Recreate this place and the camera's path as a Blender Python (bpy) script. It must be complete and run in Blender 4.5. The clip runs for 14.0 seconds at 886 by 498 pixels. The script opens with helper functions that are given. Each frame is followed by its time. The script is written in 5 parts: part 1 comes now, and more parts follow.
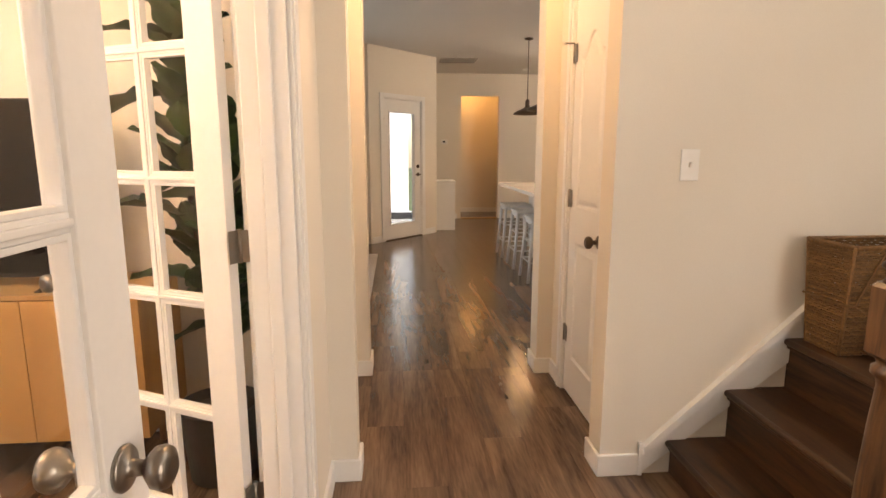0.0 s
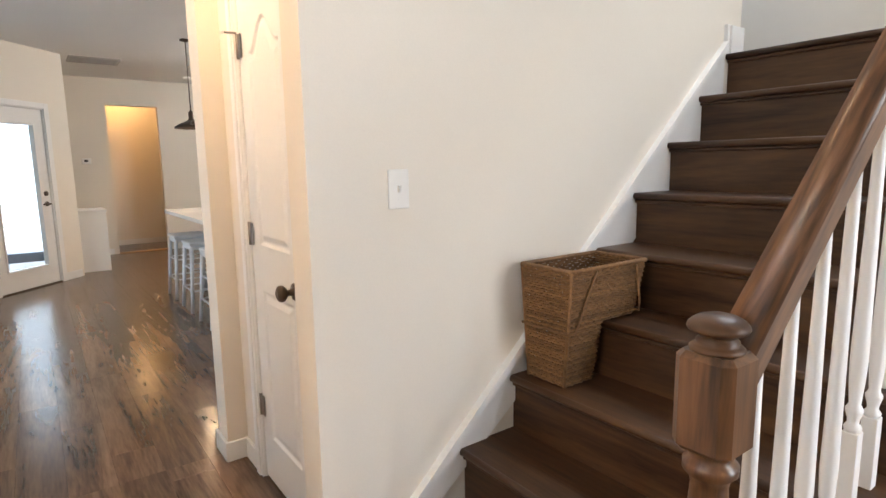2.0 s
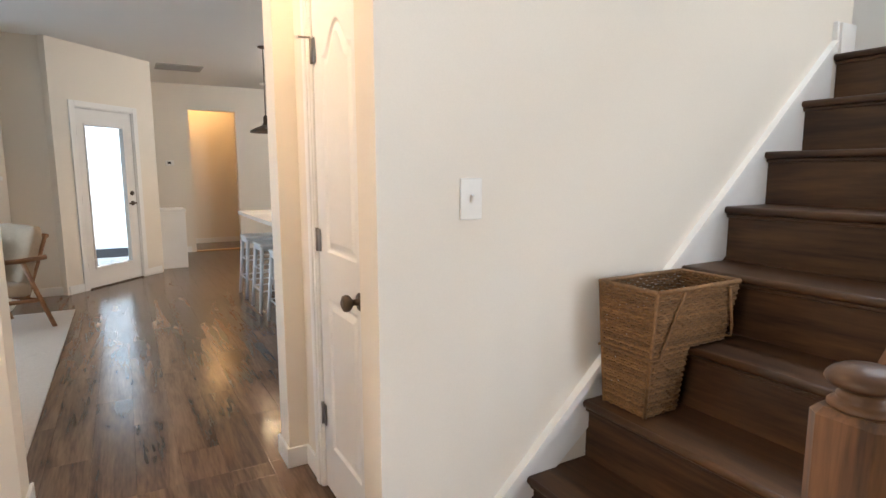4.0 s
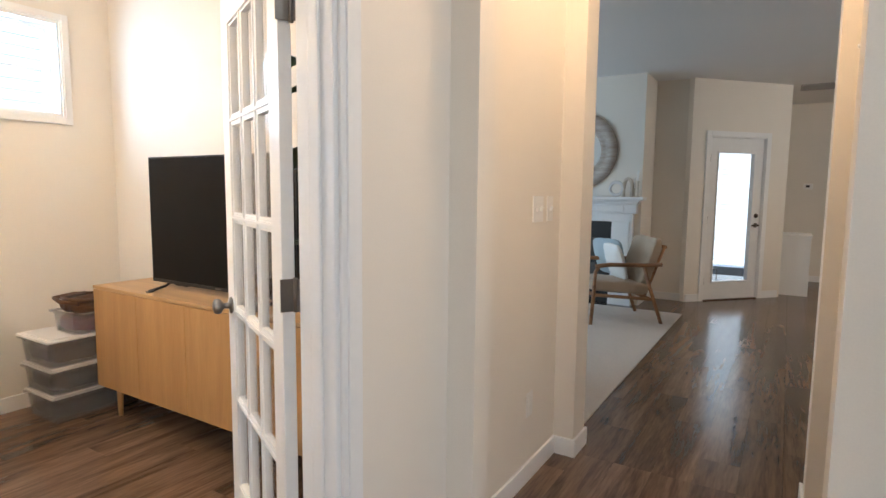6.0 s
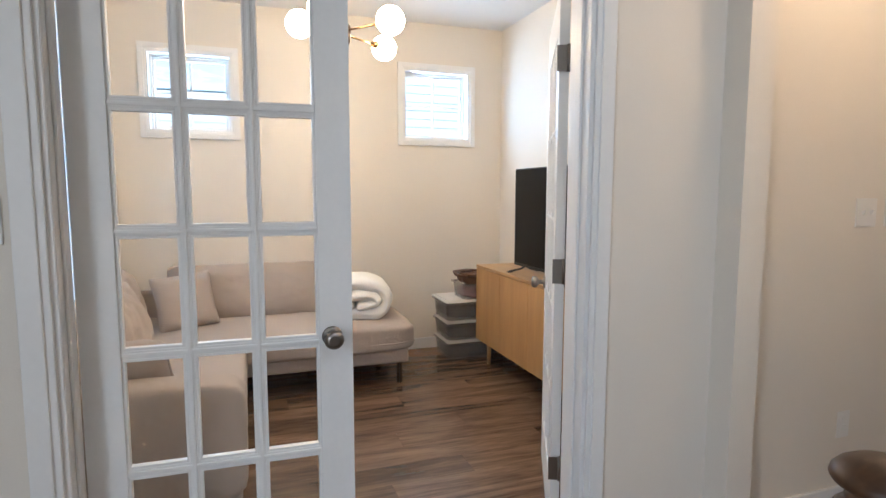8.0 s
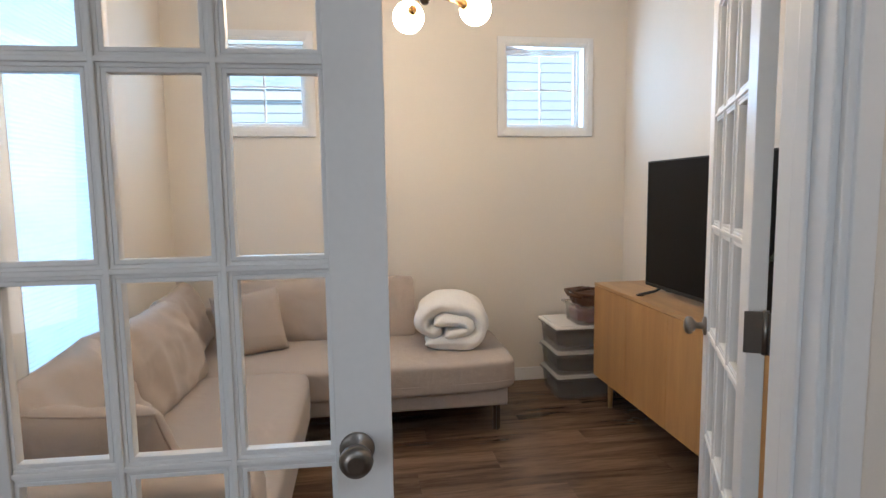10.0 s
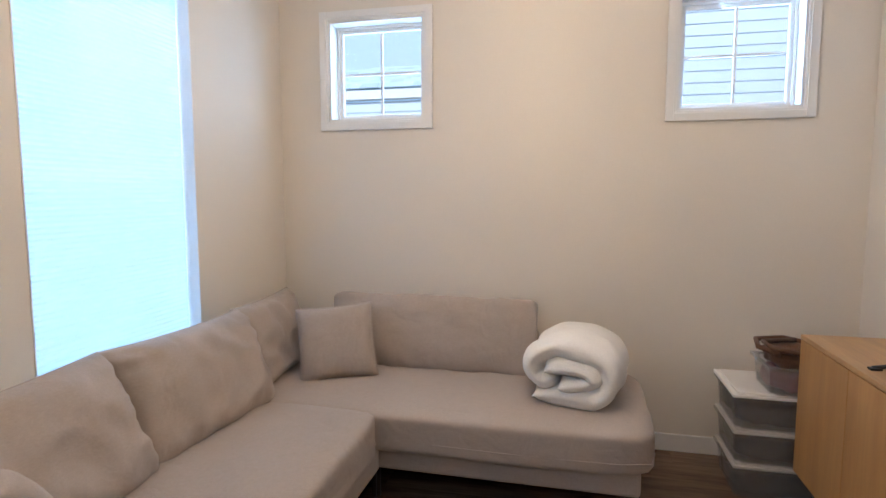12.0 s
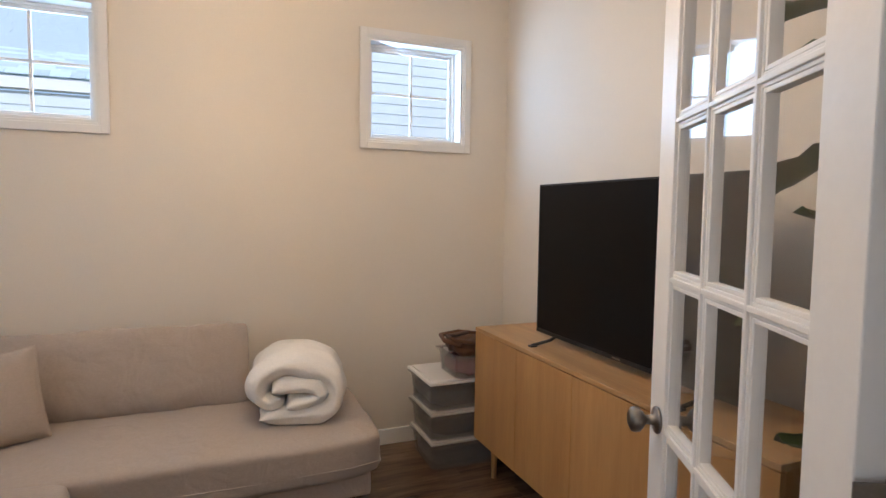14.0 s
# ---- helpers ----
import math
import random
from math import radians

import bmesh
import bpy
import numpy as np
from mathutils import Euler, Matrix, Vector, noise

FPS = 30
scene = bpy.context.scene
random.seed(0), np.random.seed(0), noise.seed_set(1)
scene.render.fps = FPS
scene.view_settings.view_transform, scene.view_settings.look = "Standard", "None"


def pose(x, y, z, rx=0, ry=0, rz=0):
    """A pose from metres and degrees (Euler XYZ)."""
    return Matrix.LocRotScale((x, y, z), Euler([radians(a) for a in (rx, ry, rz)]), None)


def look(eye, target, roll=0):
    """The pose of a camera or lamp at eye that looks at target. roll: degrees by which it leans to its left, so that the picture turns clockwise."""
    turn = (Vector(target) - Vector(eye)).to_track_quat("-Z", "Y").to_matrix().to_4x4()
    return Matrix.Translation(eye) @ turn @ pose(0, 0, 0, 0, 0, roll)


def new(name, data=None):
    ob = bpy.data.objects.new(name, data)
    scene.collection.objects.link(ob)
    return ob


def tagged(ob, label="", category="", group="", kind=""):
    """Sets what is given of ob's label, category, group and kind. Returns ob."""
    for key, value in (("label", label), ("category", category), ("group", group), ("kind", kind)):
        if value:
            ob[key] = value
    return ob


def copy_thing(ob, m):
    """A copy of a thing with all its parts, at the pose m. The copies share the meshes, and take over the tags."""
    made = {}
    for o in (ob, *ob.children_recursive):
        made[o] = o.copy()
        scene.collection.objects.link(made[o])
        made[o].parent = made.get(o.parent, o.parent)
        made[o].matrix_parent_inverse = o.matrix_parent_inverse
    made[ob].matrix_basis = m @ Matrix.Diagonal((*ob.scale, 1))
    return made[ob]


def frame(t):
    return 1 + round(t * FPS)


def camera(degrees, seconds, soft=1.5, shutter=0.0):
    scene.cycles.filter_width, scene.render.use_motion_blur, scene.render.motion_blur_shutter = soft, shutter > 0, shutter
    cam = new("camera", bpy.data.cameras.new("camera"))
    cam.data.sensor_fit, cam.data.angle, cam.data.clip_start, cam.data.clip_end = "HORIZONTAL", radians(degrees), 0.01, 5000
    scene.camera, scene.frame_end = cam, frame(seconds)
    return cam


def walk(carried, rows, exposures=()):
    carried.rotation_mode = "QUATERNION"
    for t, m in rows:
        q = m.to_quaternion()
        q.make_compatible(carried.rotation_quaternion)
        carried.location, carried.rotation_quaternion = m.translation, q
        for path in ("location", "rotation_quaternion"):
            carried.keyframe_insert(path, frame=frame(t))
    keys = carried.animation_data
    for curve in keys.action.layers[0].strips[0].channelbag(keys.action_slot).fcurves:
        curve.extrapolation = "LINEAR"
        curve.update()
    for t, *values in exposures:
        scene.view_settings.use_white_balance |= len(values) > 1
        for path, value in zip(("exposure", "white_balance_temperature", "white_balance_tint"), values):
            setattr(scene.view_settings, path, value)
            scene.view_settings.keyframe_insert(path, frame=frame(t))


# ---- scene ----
cam = camera(76.6, 14.0)
PATH = [
    (0, (-0.025, -0.03, 1.295), (0.139, 1.933, 0.947), -0.0),
    (0.5, (-0.003, 0.123, 1.303), (0.358, 2.068, 1.006), -0.5),
    (1, (0.017, 0.286, 1.308), (0.627, 2.171, 1.032), -0.8),
    (1.5, (0.07, 0.431, 1.325), (0.941, 2.207, 1.034), -1.0),
    (2, (0.183, 0.558, 1.31), (1.345, 2.158, 1.012), -0.9),
    (2.2, (0.213, 0.58, 1.31), (1.462, 2.114, 1.015), -0.5),
    (4.5, (0.217, 0.658, 1.321), (0.878, 2.528, 1.067), 0.3),
    (5, (0.35, 0.576, 1.313), (0.429, 2.561, 1.078), -0.2),
    (5.5, (0.487, 0.483, 1.313), (-0.042, 2.4, 1.099), 0.0),
    (6, (0.656, 0.451, 1.319), (-0.385, 2.147, 1.113), 0.6),
    (6.5, (0.818, 0.463, 1.323), (-0.595, 1.864, 1.12), 0.8),
    (7, (0.976, 0.426, 1.337), (-0.677, 1.533, 1.131), 0.7),
    (7.5, (1.148, 0.413, 1.337), (-0.651, 1.265, 1.138), 0.4),
    (8, (1.294, 0.436, 1.324), (-0.585, 1.089, 1.121), 0.1),
    (8.2, (1.344, 0.447, 1.327), (-0.554, 1.043, 1.124), -0.0),
    (10.3, (0.391, 0.773, 1.341), (-1.591, 0.953, 1.144), -0.5),
    (10.5, (0.274, 0.84, 1.342), (-1.715, 0.935, 1.151), -0.2),
    (11, (0.066, 1.019, 1.33), (-1.919, 0.872, 1.134), -0.1),
    (11.5, (-0.08, 1.172, 1.335), (-2.035, 0.801, 1.137), -0.2),
    (12, (-0.141, 1.186, 1.338), (-2.077, 0.723, 1.144), -0.0),
    (12.5, (-0.161, 1.155, 1.347), (-2.116, 0.776, 1.159), 0.3),
    (13, (-0.156, 1.062, 1.372), (-2.145, 0.934, 1.206), 0.7),
    (13.5, (-0.147, 0.917, 1.372), (-2.125, 1.173, 1.23), 1.0),
    (14, (-0.102, 0.852, 1.36), (-1.949, 1.606, 1.224), 0.7),
]
EXPOSURES = [(0, 1.35, 8300, 20), (0.5, 1.42, 7100, 15), (1, 1.6, 6050, 10), (1.5, 1.75, 6150, 11), (2.2, 1.75, 6050, 11), (4.5, 1.65, 6000, 10), (5.5, 1.3, 6000, 10),
             (6.5, 0.85, 5750, 9), (7.2, 0.75, 5450, 8), (8, 0.75, 5450, 8), (10.5, 0.25, 5500, 9), (11, 0.27, 5650, 11), (11.5, 0.25, 5150, 11), (12, 0.2, 5400, 12), (12.5, 0.1, 6000, 16), (13.3, -0.05, 7600, 33), (14, 0.08, 5850, 13)]
walk(cam, [(t, look(eye, target, roll)) for t, eye, target, roll in PATH], EXPOSURES)

# ---- daylight and lamps ----
world = bpy.data.worlds.new("sky")
scene.world = world
world.use_nodes = True
sky = world.node_tree.nodes.new("ShaderNodeTexSky")
sky.sky_type, sky.sun_disc, sky.sun_elevation, sky.sun_rotation = "NISHITA", False, radians(40), radians(105)
world.node_tree.links.new(sky.outputs["Color"], world.node_tree.nodes["Background"].inputs["Color"])
world.node_tree.nodes["Background"].inputs["Strength"].default_value = 0.15
sun = bpy.data.lights.new("sun", "SUN")
sun.energy, sun.angle, sun.color = 2.9, radians(3), (1, 0.97, 0.92)
new("sun", sun).matrix_world = look((0, 0, 0), (-0.74, 0.20, -0.64))


def window_light(name, eye, target, sx, sz, watts, colour=(0.72, 0.87, 1.0)):
    """Skylight that enters through a window's opening."""
    a = bpy.data.lights.new(name, "AREA")
    a.shape, a.size, a.size_y, a.energy, a.color = "RECTANGLE", sx, sz, watts, colour
    new(name, a).matrix_world = look(eye, target)


def bulb_light(name, place, watts, colour=(1.0, 0.72, 0.45), radius=0.06):
    p = bpy.data.lights.new(name, "POINT")
    p.energy, p.color, p.shadow_soft_size = watts, colour, radius
    new(name, p).location = place


window_light("den_window_light", (-1.97, -0.588, 1.43), (-1.97, 3, 1.43), 0.81, 1.83, 9.5, (0.50, 0.76, 1.0))
window_light("den_small_window_light", (-3.37, 0.075, 2.06), (0, 0.3, 1.4), 0.52, 0.52, 6, (0.52, 0.78, 1.0))
window_light("den_small_window_light", (-3.37, 1.93, 2.06), (-2.2, 2.5, 1.7), 0.52, 0.52, 8, (0.48, 0.74, 1.0))
# unseen opening in the south wall, added and placed to light the stair wall
window_light("foyer_south_light", (2.45, -1.66, 1.4), (1.2, 2, 1.1), 0.9, 1.9, 20, (1.0, 0.97, 0.94))
window_light("stair_window_light", (3.99, 1.5, 4.55), (-0.3, 1.75, 0.9), 0.8, 0.7, 27, (0.84, 0.92, 1.0))
window_light("living_window_light", (-4.55, 5.4, 1.5), (2, 5.8, 1.0), 2.5, 1.6, 22, (0.62, 0.82, 1.0))
window_light("living_south_window_light", (-3.9, 3.2, 1.15), (-1.5, 7.2, 0.9), 0.95, 1.9, 9, (0.62, 0.82, 1.0))
bulb_light("passage_lamp", (0.28, 2.58, 2.58), 10, (1.0, 0.68, 0.40), 0.09)
bulb_light("back_hall_lamp", (1.5, 11.35, 2.45), 3.2, (1.0, 0.55, 0.2), 0.08)
bulb_light("pendant_bulb_light", (1.665, 7.24, 1.775), 5.5, (1.0, 0.66, 0.36), 0.035)
bulb_light("pendant_bulb_light", (1.675, 6.53, 1.775), 5.5, (1.0, 0.66, 0.36), 0.035)
# no fixture: added fill in place of unseen daylight on the kitchen's far wall
bulb_light("kitchen_fill_light", (2.75, 7.6, 2.55), 29, (1.0, 0.90, 0.78), 0.12)

W, D = "structure", "stuff"


# ---- materials ----
def material(name, colour, rough=0.5, metal=0.0, vary=0.08, grain=40.0, bump=0.05, big=3.0, stretch=(1, 1, 1), spread=0.0, sheen=0.0, spec=0.5, coat=0.0):
    """A plain surface with variation at two scales, fine relief, and a tint of its own per object."""
    m = bpy.data.materials.new(name)
    m.use_nodes = True
    nt = m.node_tree
    b = nt.nodes["Principled BSDF"]
    b.inputs["Roughness"].default_value, b.inputs["Metallic"].default_value = rough, metal
    b.inputs["Specular IOR Level"].default_value = spec
    b.inputs["Sheen Weight"].default_value = sheen
    b.inputs["Coat Weight"].default_value = coat
    co = nt.nodes.new("ShaderNodeTexCoord")
    mp = nt.nodes.new("ShaderNodeMapping")
    mp.inputs["Scale"].default_value = stretch
    nt.links.new(co.outputs["Object"], mp.inputs["Vector"])
    n1, n2 = nt.nodes.new("ShaderNodeTexNoise"), nt.nodes.new("ShaderNodeTexNoise")
    n1.inputs["Scale"].default_value, n1.inputs["Detail"].default_value = grain, 4
    n2.inputs["Scale"].default_value, n2.inputs["Detail"].default_value = big, 3
    for n in (n1, n2):
        nt.links.new(mp.outputs["Vector"], n.inputs["Vector"])
    add = nt.nodes.new("ShaderNodeMath")
    add.operation = "ADD"
    nt.links.new(n1.outputs["Fac"], add.inputs[0])
    nt.links.new(n2.outputs["Fac"], add.inputs[1])
    mr = nt.nodes.new("ShaderNodeMapRange")
    mr.inputs["From Min"].default_value, mr.inputs["From Max"].default_value = 0.6, 1.4
    mr.inputs["To Min"].default_value, mr.inputs["To Max"].default_value = 1 - vary, 1 + vary
    nt.links.new(add.outputs[0], mr.inputs["Value"])
    hsv = nt.nodes.new("ShaderNodeHueSaturation")
    hsv.inputs["Color"].default_value = (*colour, 1)
    last = mr.outputs["Result"]
    if spread:
        oi = nt.nodes.new("ShaderNodeObjectInfo")
        r2 = nt.nodes.new("ShaderNodeMapRange")
        r2.inputs["To Min"].default_value, r2.inputs["To Max"].default_value = 1 - spread, 1 + spread
        nt.links.new(oi.outputs["Random"], r2.inputs["Value"])
        mul = nt.nodes.new("ShaderNodeMath")
        mul.operation = "MULTIPLY"
        nt.links.new(last, mul.inputs[0])
        nt.links.new(r2.outputs["Result"], mul.inputs[1])
        last = mul.outputs[0]
    nt.links.new(last, hsv.inputs["Value"])
    nt.links.new(hsv.outputs["Color"], b.inputs["Base Color"])
    rr = nt.nodes.new("ShaderNodeMapRange")
    rr.inputs["To Min"].default_value, rr.inputs["To Max"].default_value = max(0.02, rough * 0.82), min(1, rough * 1.18)
    nt.links.new(n2.outputs["Fac"], rr.inputs["Value"])
    nt.links.new(rr.outputs["Result"], b.inputs["Roughness"])
    if bump:
        bp = nt.nodes.new("ShaderNodeBump")
        bp.inputs["Strength"].default_value, bp.inputs["Distance"].default_value = bump, 0.004
        nt.links.new(n1.outputs["Fac"], bp.inputs["Height"])
        nt.links.new(bp.outputs["Normal"], b.inputs["Normal"])
    return m


def wood(name, dark, light, rough=0.4, along="Y", scale=1.0, spread=0.12, bump=0.06, knots=0.0, coat=0.0, per_island=False, ring=6.0):
    """Wood with long grain along one axis of the object, streaks and knots."""
    m = bpy.data.materials.new(name)
    m.use_nodes = True
    nt = m.node_tree
    b = nt.nodes["Principled BSDF"]
    b.inputs["Coat Weight"].default_value = coat
    b.inputs["Coat Roughness"].default_value = 0.12
    co = nt.nodes.new("ShaderNodeTexCoord")
    mp = nt.nodes.new("ShaderNodeMapping")
    long_axis = {"X": (0.09, 1, 1), "Y": (1, 0.09, 1), "Z": (1, 1, 0.09)}[along]
    mp.inputs["Scale"].default_value = [scale * a for a in long_axis]
    nt.links.new(co.outputs["Object"], mp.inputs["Vector"])
    rnd = nt.nodes.new("ShaderNodeNewGeometry") if per_island else nt.nodes.new("ShaderNodeObjectInfo")
    rout = rnd.outputs["Random Per Island"] if per_island else rnd.outputs["Random"]
    off = nt.nodes.new("ShaderNodeVectorMath")
    off.operation = "MULTIPLY_ADD"
    comb = nt.nodes.new("ShaderNodeCombineXYZ")
    for i in range(3):
        nt.links.new(rout, comb.inputs[i])
    nt.links.new(comb.outputs[0], off.inputs[0])
    off.inputs[1].default_value = (37, 53, 29)
    nt.links.new(mp.outputs["Vector"], off.inputs[2])
    fine, broad = nt.nodes.new("ShaderNodeTexNoise"), nt.nodes.new("ShaderNodeTexNoise")
    fine.inputs["Scale"].default_value, fine.inputs["Detail"].default_value, fine.inputs["Distortion"].default_value = 90, 6, 0.3
    broad.inputs["Scale"].default_value, broad.inputs["Detail"].default_value, broad.inputs["Distortion"].default_value = ring, 5, 1.6
    for n in (fine, broad):
        nt.links.new(off.outputs[0], n.inputs["Vector"])
    mix = nt.nodes.new("ShaderNodeMath")
    mix.operation = "MULTIPLY_ADD"
    nt.links.new(fine.outputs["Fac"], mix.inputs[0])
    mix.inputs[1].default_value = 0.45
    nt.links.new(broad.outputs["Fac"], mix.inputs[2])
    ramp = nt.nodes.new("ShaderNodeValToRGB")
    ramp.color_ramp.elements[0].position, ramp.color_ramp.elements[1].position = 0.5, 0.92
    ramp.color_ramp.elements[0].color, ramp.color_ramp.elements[1].color = (*dark, 1), (*light, 1)
    nt.links.new(mix.outputs[0], ramp.inputs["Fac"])
    colour = ramp.outputs["Color"]
    if knots:
        kn = nt.nodes.new("ShaderNodeTexNoise")
        kn.inputs["Scale"].default_value, kn.inputs["Detail"].default_value, kn.inputs["Distortion"].default_value = 6.5, 2, 0.8
        short = nt.nodes.new("ShaderNodeVectorMath")
        short.operation = "MULTIPLY"
        short.inputs[1].default_value = [1.0 if a == 1 else 2.7 for a in long_axis]
        nt.links.new(off.outputs[0], short.inputs[0])
        nt.links.new(short.outputs[0], kn.inputs["Vector"])
        kr = nt.nodes.new("ShaderNodeMapRange")
        kr.inputs["From Min"].default_value, kr.inputs["From Max"].default_value = 0.60, 0.74
        kr.inputs["To Max"].default_value = knots
        nt.links.new(kn.outputs["Fac"], kr.inputs["Value"])
        km = nt.nodes.new("ShaderNodeMixRGB")
        km.inputs["Color2"].default_value = (*[d * 0.3 for d in dark], 1)
        nt.links.new(kr.outputs["Result"], km.inputs["Fac"])
        nt.links.new(colour, km.inputs["Color1"])
        colour = km.outputs["Color"]
    hsv = nt.nodes.new("ShaderNodeHueSaturation")
    nt.links.new(colour, hsv.inputs["Color"])
    r2 = nt.nodes.new("ShaderNodeMapRange")
    r2.inputs["To Min"].default_value, r2.inputs["To Max"].default_value = 1 - spread, 1 + spread
    nt.links.new(rout, r2.inputs["Value"])
    nt.links.new(r2.outputs["Result"], hsv.inputs["Value"])
    nt.links.new(hsv.outputs["Color"], b.inputs["Base Color"])
    rr = nt.nodes.new("ShaderNodeMapRange")
    rr.inputs["To Min"].default_value, rr.inputs["To Max"].default_value = rough * 0.75, min(1, rough * 1.3)
    nt.links.new(mix.outputs[0], rr.inputs["Value"])
    nt.links.new(rr.outputs["Result"], b.inputs["Roughness"])
    bp = nt.nodes.new("ShaderNodeBump")
    bp.inputs["Strength"].default_value, bp.inputs["Distance"].default_value = bump, 0.003
    nt.links.new(mix.outputs[0], bp.inputs["Height"])
    nt.links.new(bp.outputs["Normal"], b.inputs["Normal"])
    return m


def fabric(name, colour, threads=900.0, slub=0.12, rough=0.95, sheen=0.15, bump=0.35):
    """Woven cloth: crossed threads, slubs and soft wrinkles."""
    m = material(name, colour, rough, vary=slub, grain=420, bump=0, big=160, stretch=(0.45, 0.45, 1.3), sheen=sheen, spec=0.15)
    nt = m.node_tree
    b = nt.nodes["Principled BSDF"]
    co = nt.nodes.new("ShaderNodeTexCoord")
    heights = []
    for stretch in ((1, 0.12, 0.12), (0.12, 1, 0.12), (0.12, 0.12, 1)):
        mp = nt.nodes.new("ShaderNodeMapping")
        mp.inputs["Scale"].default_value = stretch
        nt.links.new(co.outputs["Object"], mp.inputs["Vector"])
        n = nt.nodes.new("ShaderNodeTexNoise")
        n.inputs["Scale"].default_value, n.inputs["Detail"].default_value = threads, 2
        nt.links.new(mp.outputs["Vector"], n.inputs["Vector"])
        heights.append(n.outputs["Fac"])
    s = nt.nodes.new("ShaderNodeMath")
    s2 = nt.nodes.new("ShaderNodeMath")
    nt.links.new(heights[0], s.inputs[0])
    nt.links.new(heights[1], s.inputs[1])
    nt.links.new(s.outputs[0], s2.inputs[0])
    nt.links.new(heights[2], s2.inputs[1])
    wr = nt.nodes.new("ShaderNodeTexNoise")
    wr.inputs["Scale"].default_value, wr.inputs["Detail"].default_value, wr.inputs["Distortion"].default_value = 7, 3, 0.8
    nt.links.new(co.outputs["Object"], wr.inputs["Vector"])
    b1, b2 = nt.nodes.new("ShaderNodeBump"), nt.nodes.new("ShaderNodeBump")
    b1.inputs["Strength"].default_value, b1.inputs["Distance"].default_value = bump, 0.002
    b2.inputs["Strength"].default_value, b2.inputs["Distance"].default_value = 0.5, 0.02
    nt.links.new(s2.outputs[0], b1.inputs["Height"])
    nt.links.new(wr.outputs["Fac"], b2.inputs["Height"])
    nt.links.new(b2.outputs["Normal"], b1.inputs["Normal"])
    nt.links.new(b1.outputs["Normal"], b.inputs["Normal"])
    return m


def glass(name, tint=(1, 1, 1), rough=0.0):
    m = bpy.data.materials.new(name)
    m.use_nodes = True
    nt = m.node_tree
    nt.nodes.remove(nt.nodes["Principled BSDF"])
    out = nt.nodes["Material Output"]
    tr, gl, mx, lw, pw, ma = (nt.nodes.new("ShaderNode" + k) for k in ("BsdfTransparent", "BsdfGlossy", "MixShader", "LayerWeight", "Math", "Math"))
    tr.inputs["Color"].default_value = (*tint, 1)
    gl.inputs["Roughness"].default_value = rough
    pw.operation, ma.operation = "POWER", "MULTIPLY_ADD"
    lw.inputs["Blend"].default_value = 0.5
    nt.links.new(lw.outputs["Facing"], pw.inputs[0])
    pw.inputs[1].default_value = 4.0
    nt.links.new(pw.outputs[0], ma.inputs[0])
    ma.inputs[1].default_value, ma.inputs[2].default_value = 0.55, 0.025
    nt.links.new(ma.outputs[0], mx.inputs[0])
    nt.links.new(tr.outputs[0], mx.inputs[1])
    nt.links.new(gl.outputs[0], mx.inputs[2])
    nt.links.new(mx.outputs[0], out.inputs["Surface"])
    return m


def glow(name, colour, strength):
    m = bpy.data.materials.new(name)
    m.use_nodes = True
    b = m.node_tree.nodes["Principled BSDF"]
    b.inputs["Base Color"].default_value = (0.9, 0.9, 0.88, 1)
    b.inputs["Emission Color"].default_value = (*colour, 1)
    b.inputs["Emission Strength"].default_value = strength
    return m


PAINT = material("wall_paint", (0.79, 0.732, 0.645), 0.6, vary=0.03, grain=220, bump=0.06, big=1.3)
CEIL = material("ceiling_paint", (0.80, 0.79, 0.77), 0.8, vary=0.02, grain=150, bump=0.08, big=1.5)
TRIM = material("trim_paint", (0.84, 0.83, 0.81), 0.32, vary=0.02, grain=60, bump=0.02, big=4)
DOORWHITE = material("door_paint", (0.83, 0.82, 0.80), 0.35, vary=0.025, grain=70, bump=0.03, big=5)
PLANK = wood("floor_plank", (0.058, 0.033, 0.021), (0.222, 0.138, 0.086), 0.18, "Y", 1.0, 0.20, 0.006, 0.38, ring=7)
PLANKS = wood("floor_planks_joined", (0.058, 0.033, 0.021), (0.222, 0.138, 0.086), 0.18, "Y", 1.0, 0.20, 0.006, 0.38, per_island=True, ring=7)
UNDER = material("underlay", (0.02, 0.015, 0.012), 0.9)
STAIR = wood("stair_wood", (0.022, 0.010, 0.005), (0.092, 0.046, 0.021), 0.36, "Y", 1.0, 0.1, 0.05, ring=9)
STAIR.node_tree.nodes["Principled BSDF"].inputs["Specular IOR Level"].default_value = 0.3
OAK_RAIL = wood("oak_rail", (0.042, 0.018, 0.007), (0.180, 0.084, 0.035), 0.3, "X", 1.5, 0.06, 0.06, coat=0.08, ring=22)
OAK_POST = wood("oak_post", (0.030, 0.013, 0.005), (0.165, 0.078, 0.032), 0.3, "Z", 1.5, 0.06, 0.06, coat=0.08, ring=16)
OAK = wood("light_oak", (0.41, 0.215, 0.074), (0.53, 0.300, 0.115), 0.42, "Z", 1.0, 0.05, 0.03, ring=5)
OAK_TOP = wood("light_oak_top", (0.37, 0.20, 0.078), (0.57, 0.35, 0.158), 0.35, "X", 1.0, 0.05, 0.03, ring=5)
CHAIRWOOD = wood("chair_wood", (0.17, 0.075, 0.03), (0.36, 0.18, 0.075), 0.4, "X", 1.6, 0.06, 0.03)
SOFA = fabric("sofa_cloth", (0.445, 0.375, 0.315), slub=0.07)
SOFA2 = fabric("sofa_cushion_cloth", (0.45, 0.38, 0.322), slub=0.07)
WHITECLOTH = fabric("white_fleece", (0.86, 0.83, 0.78), 300, 0.05, bump=0.6)
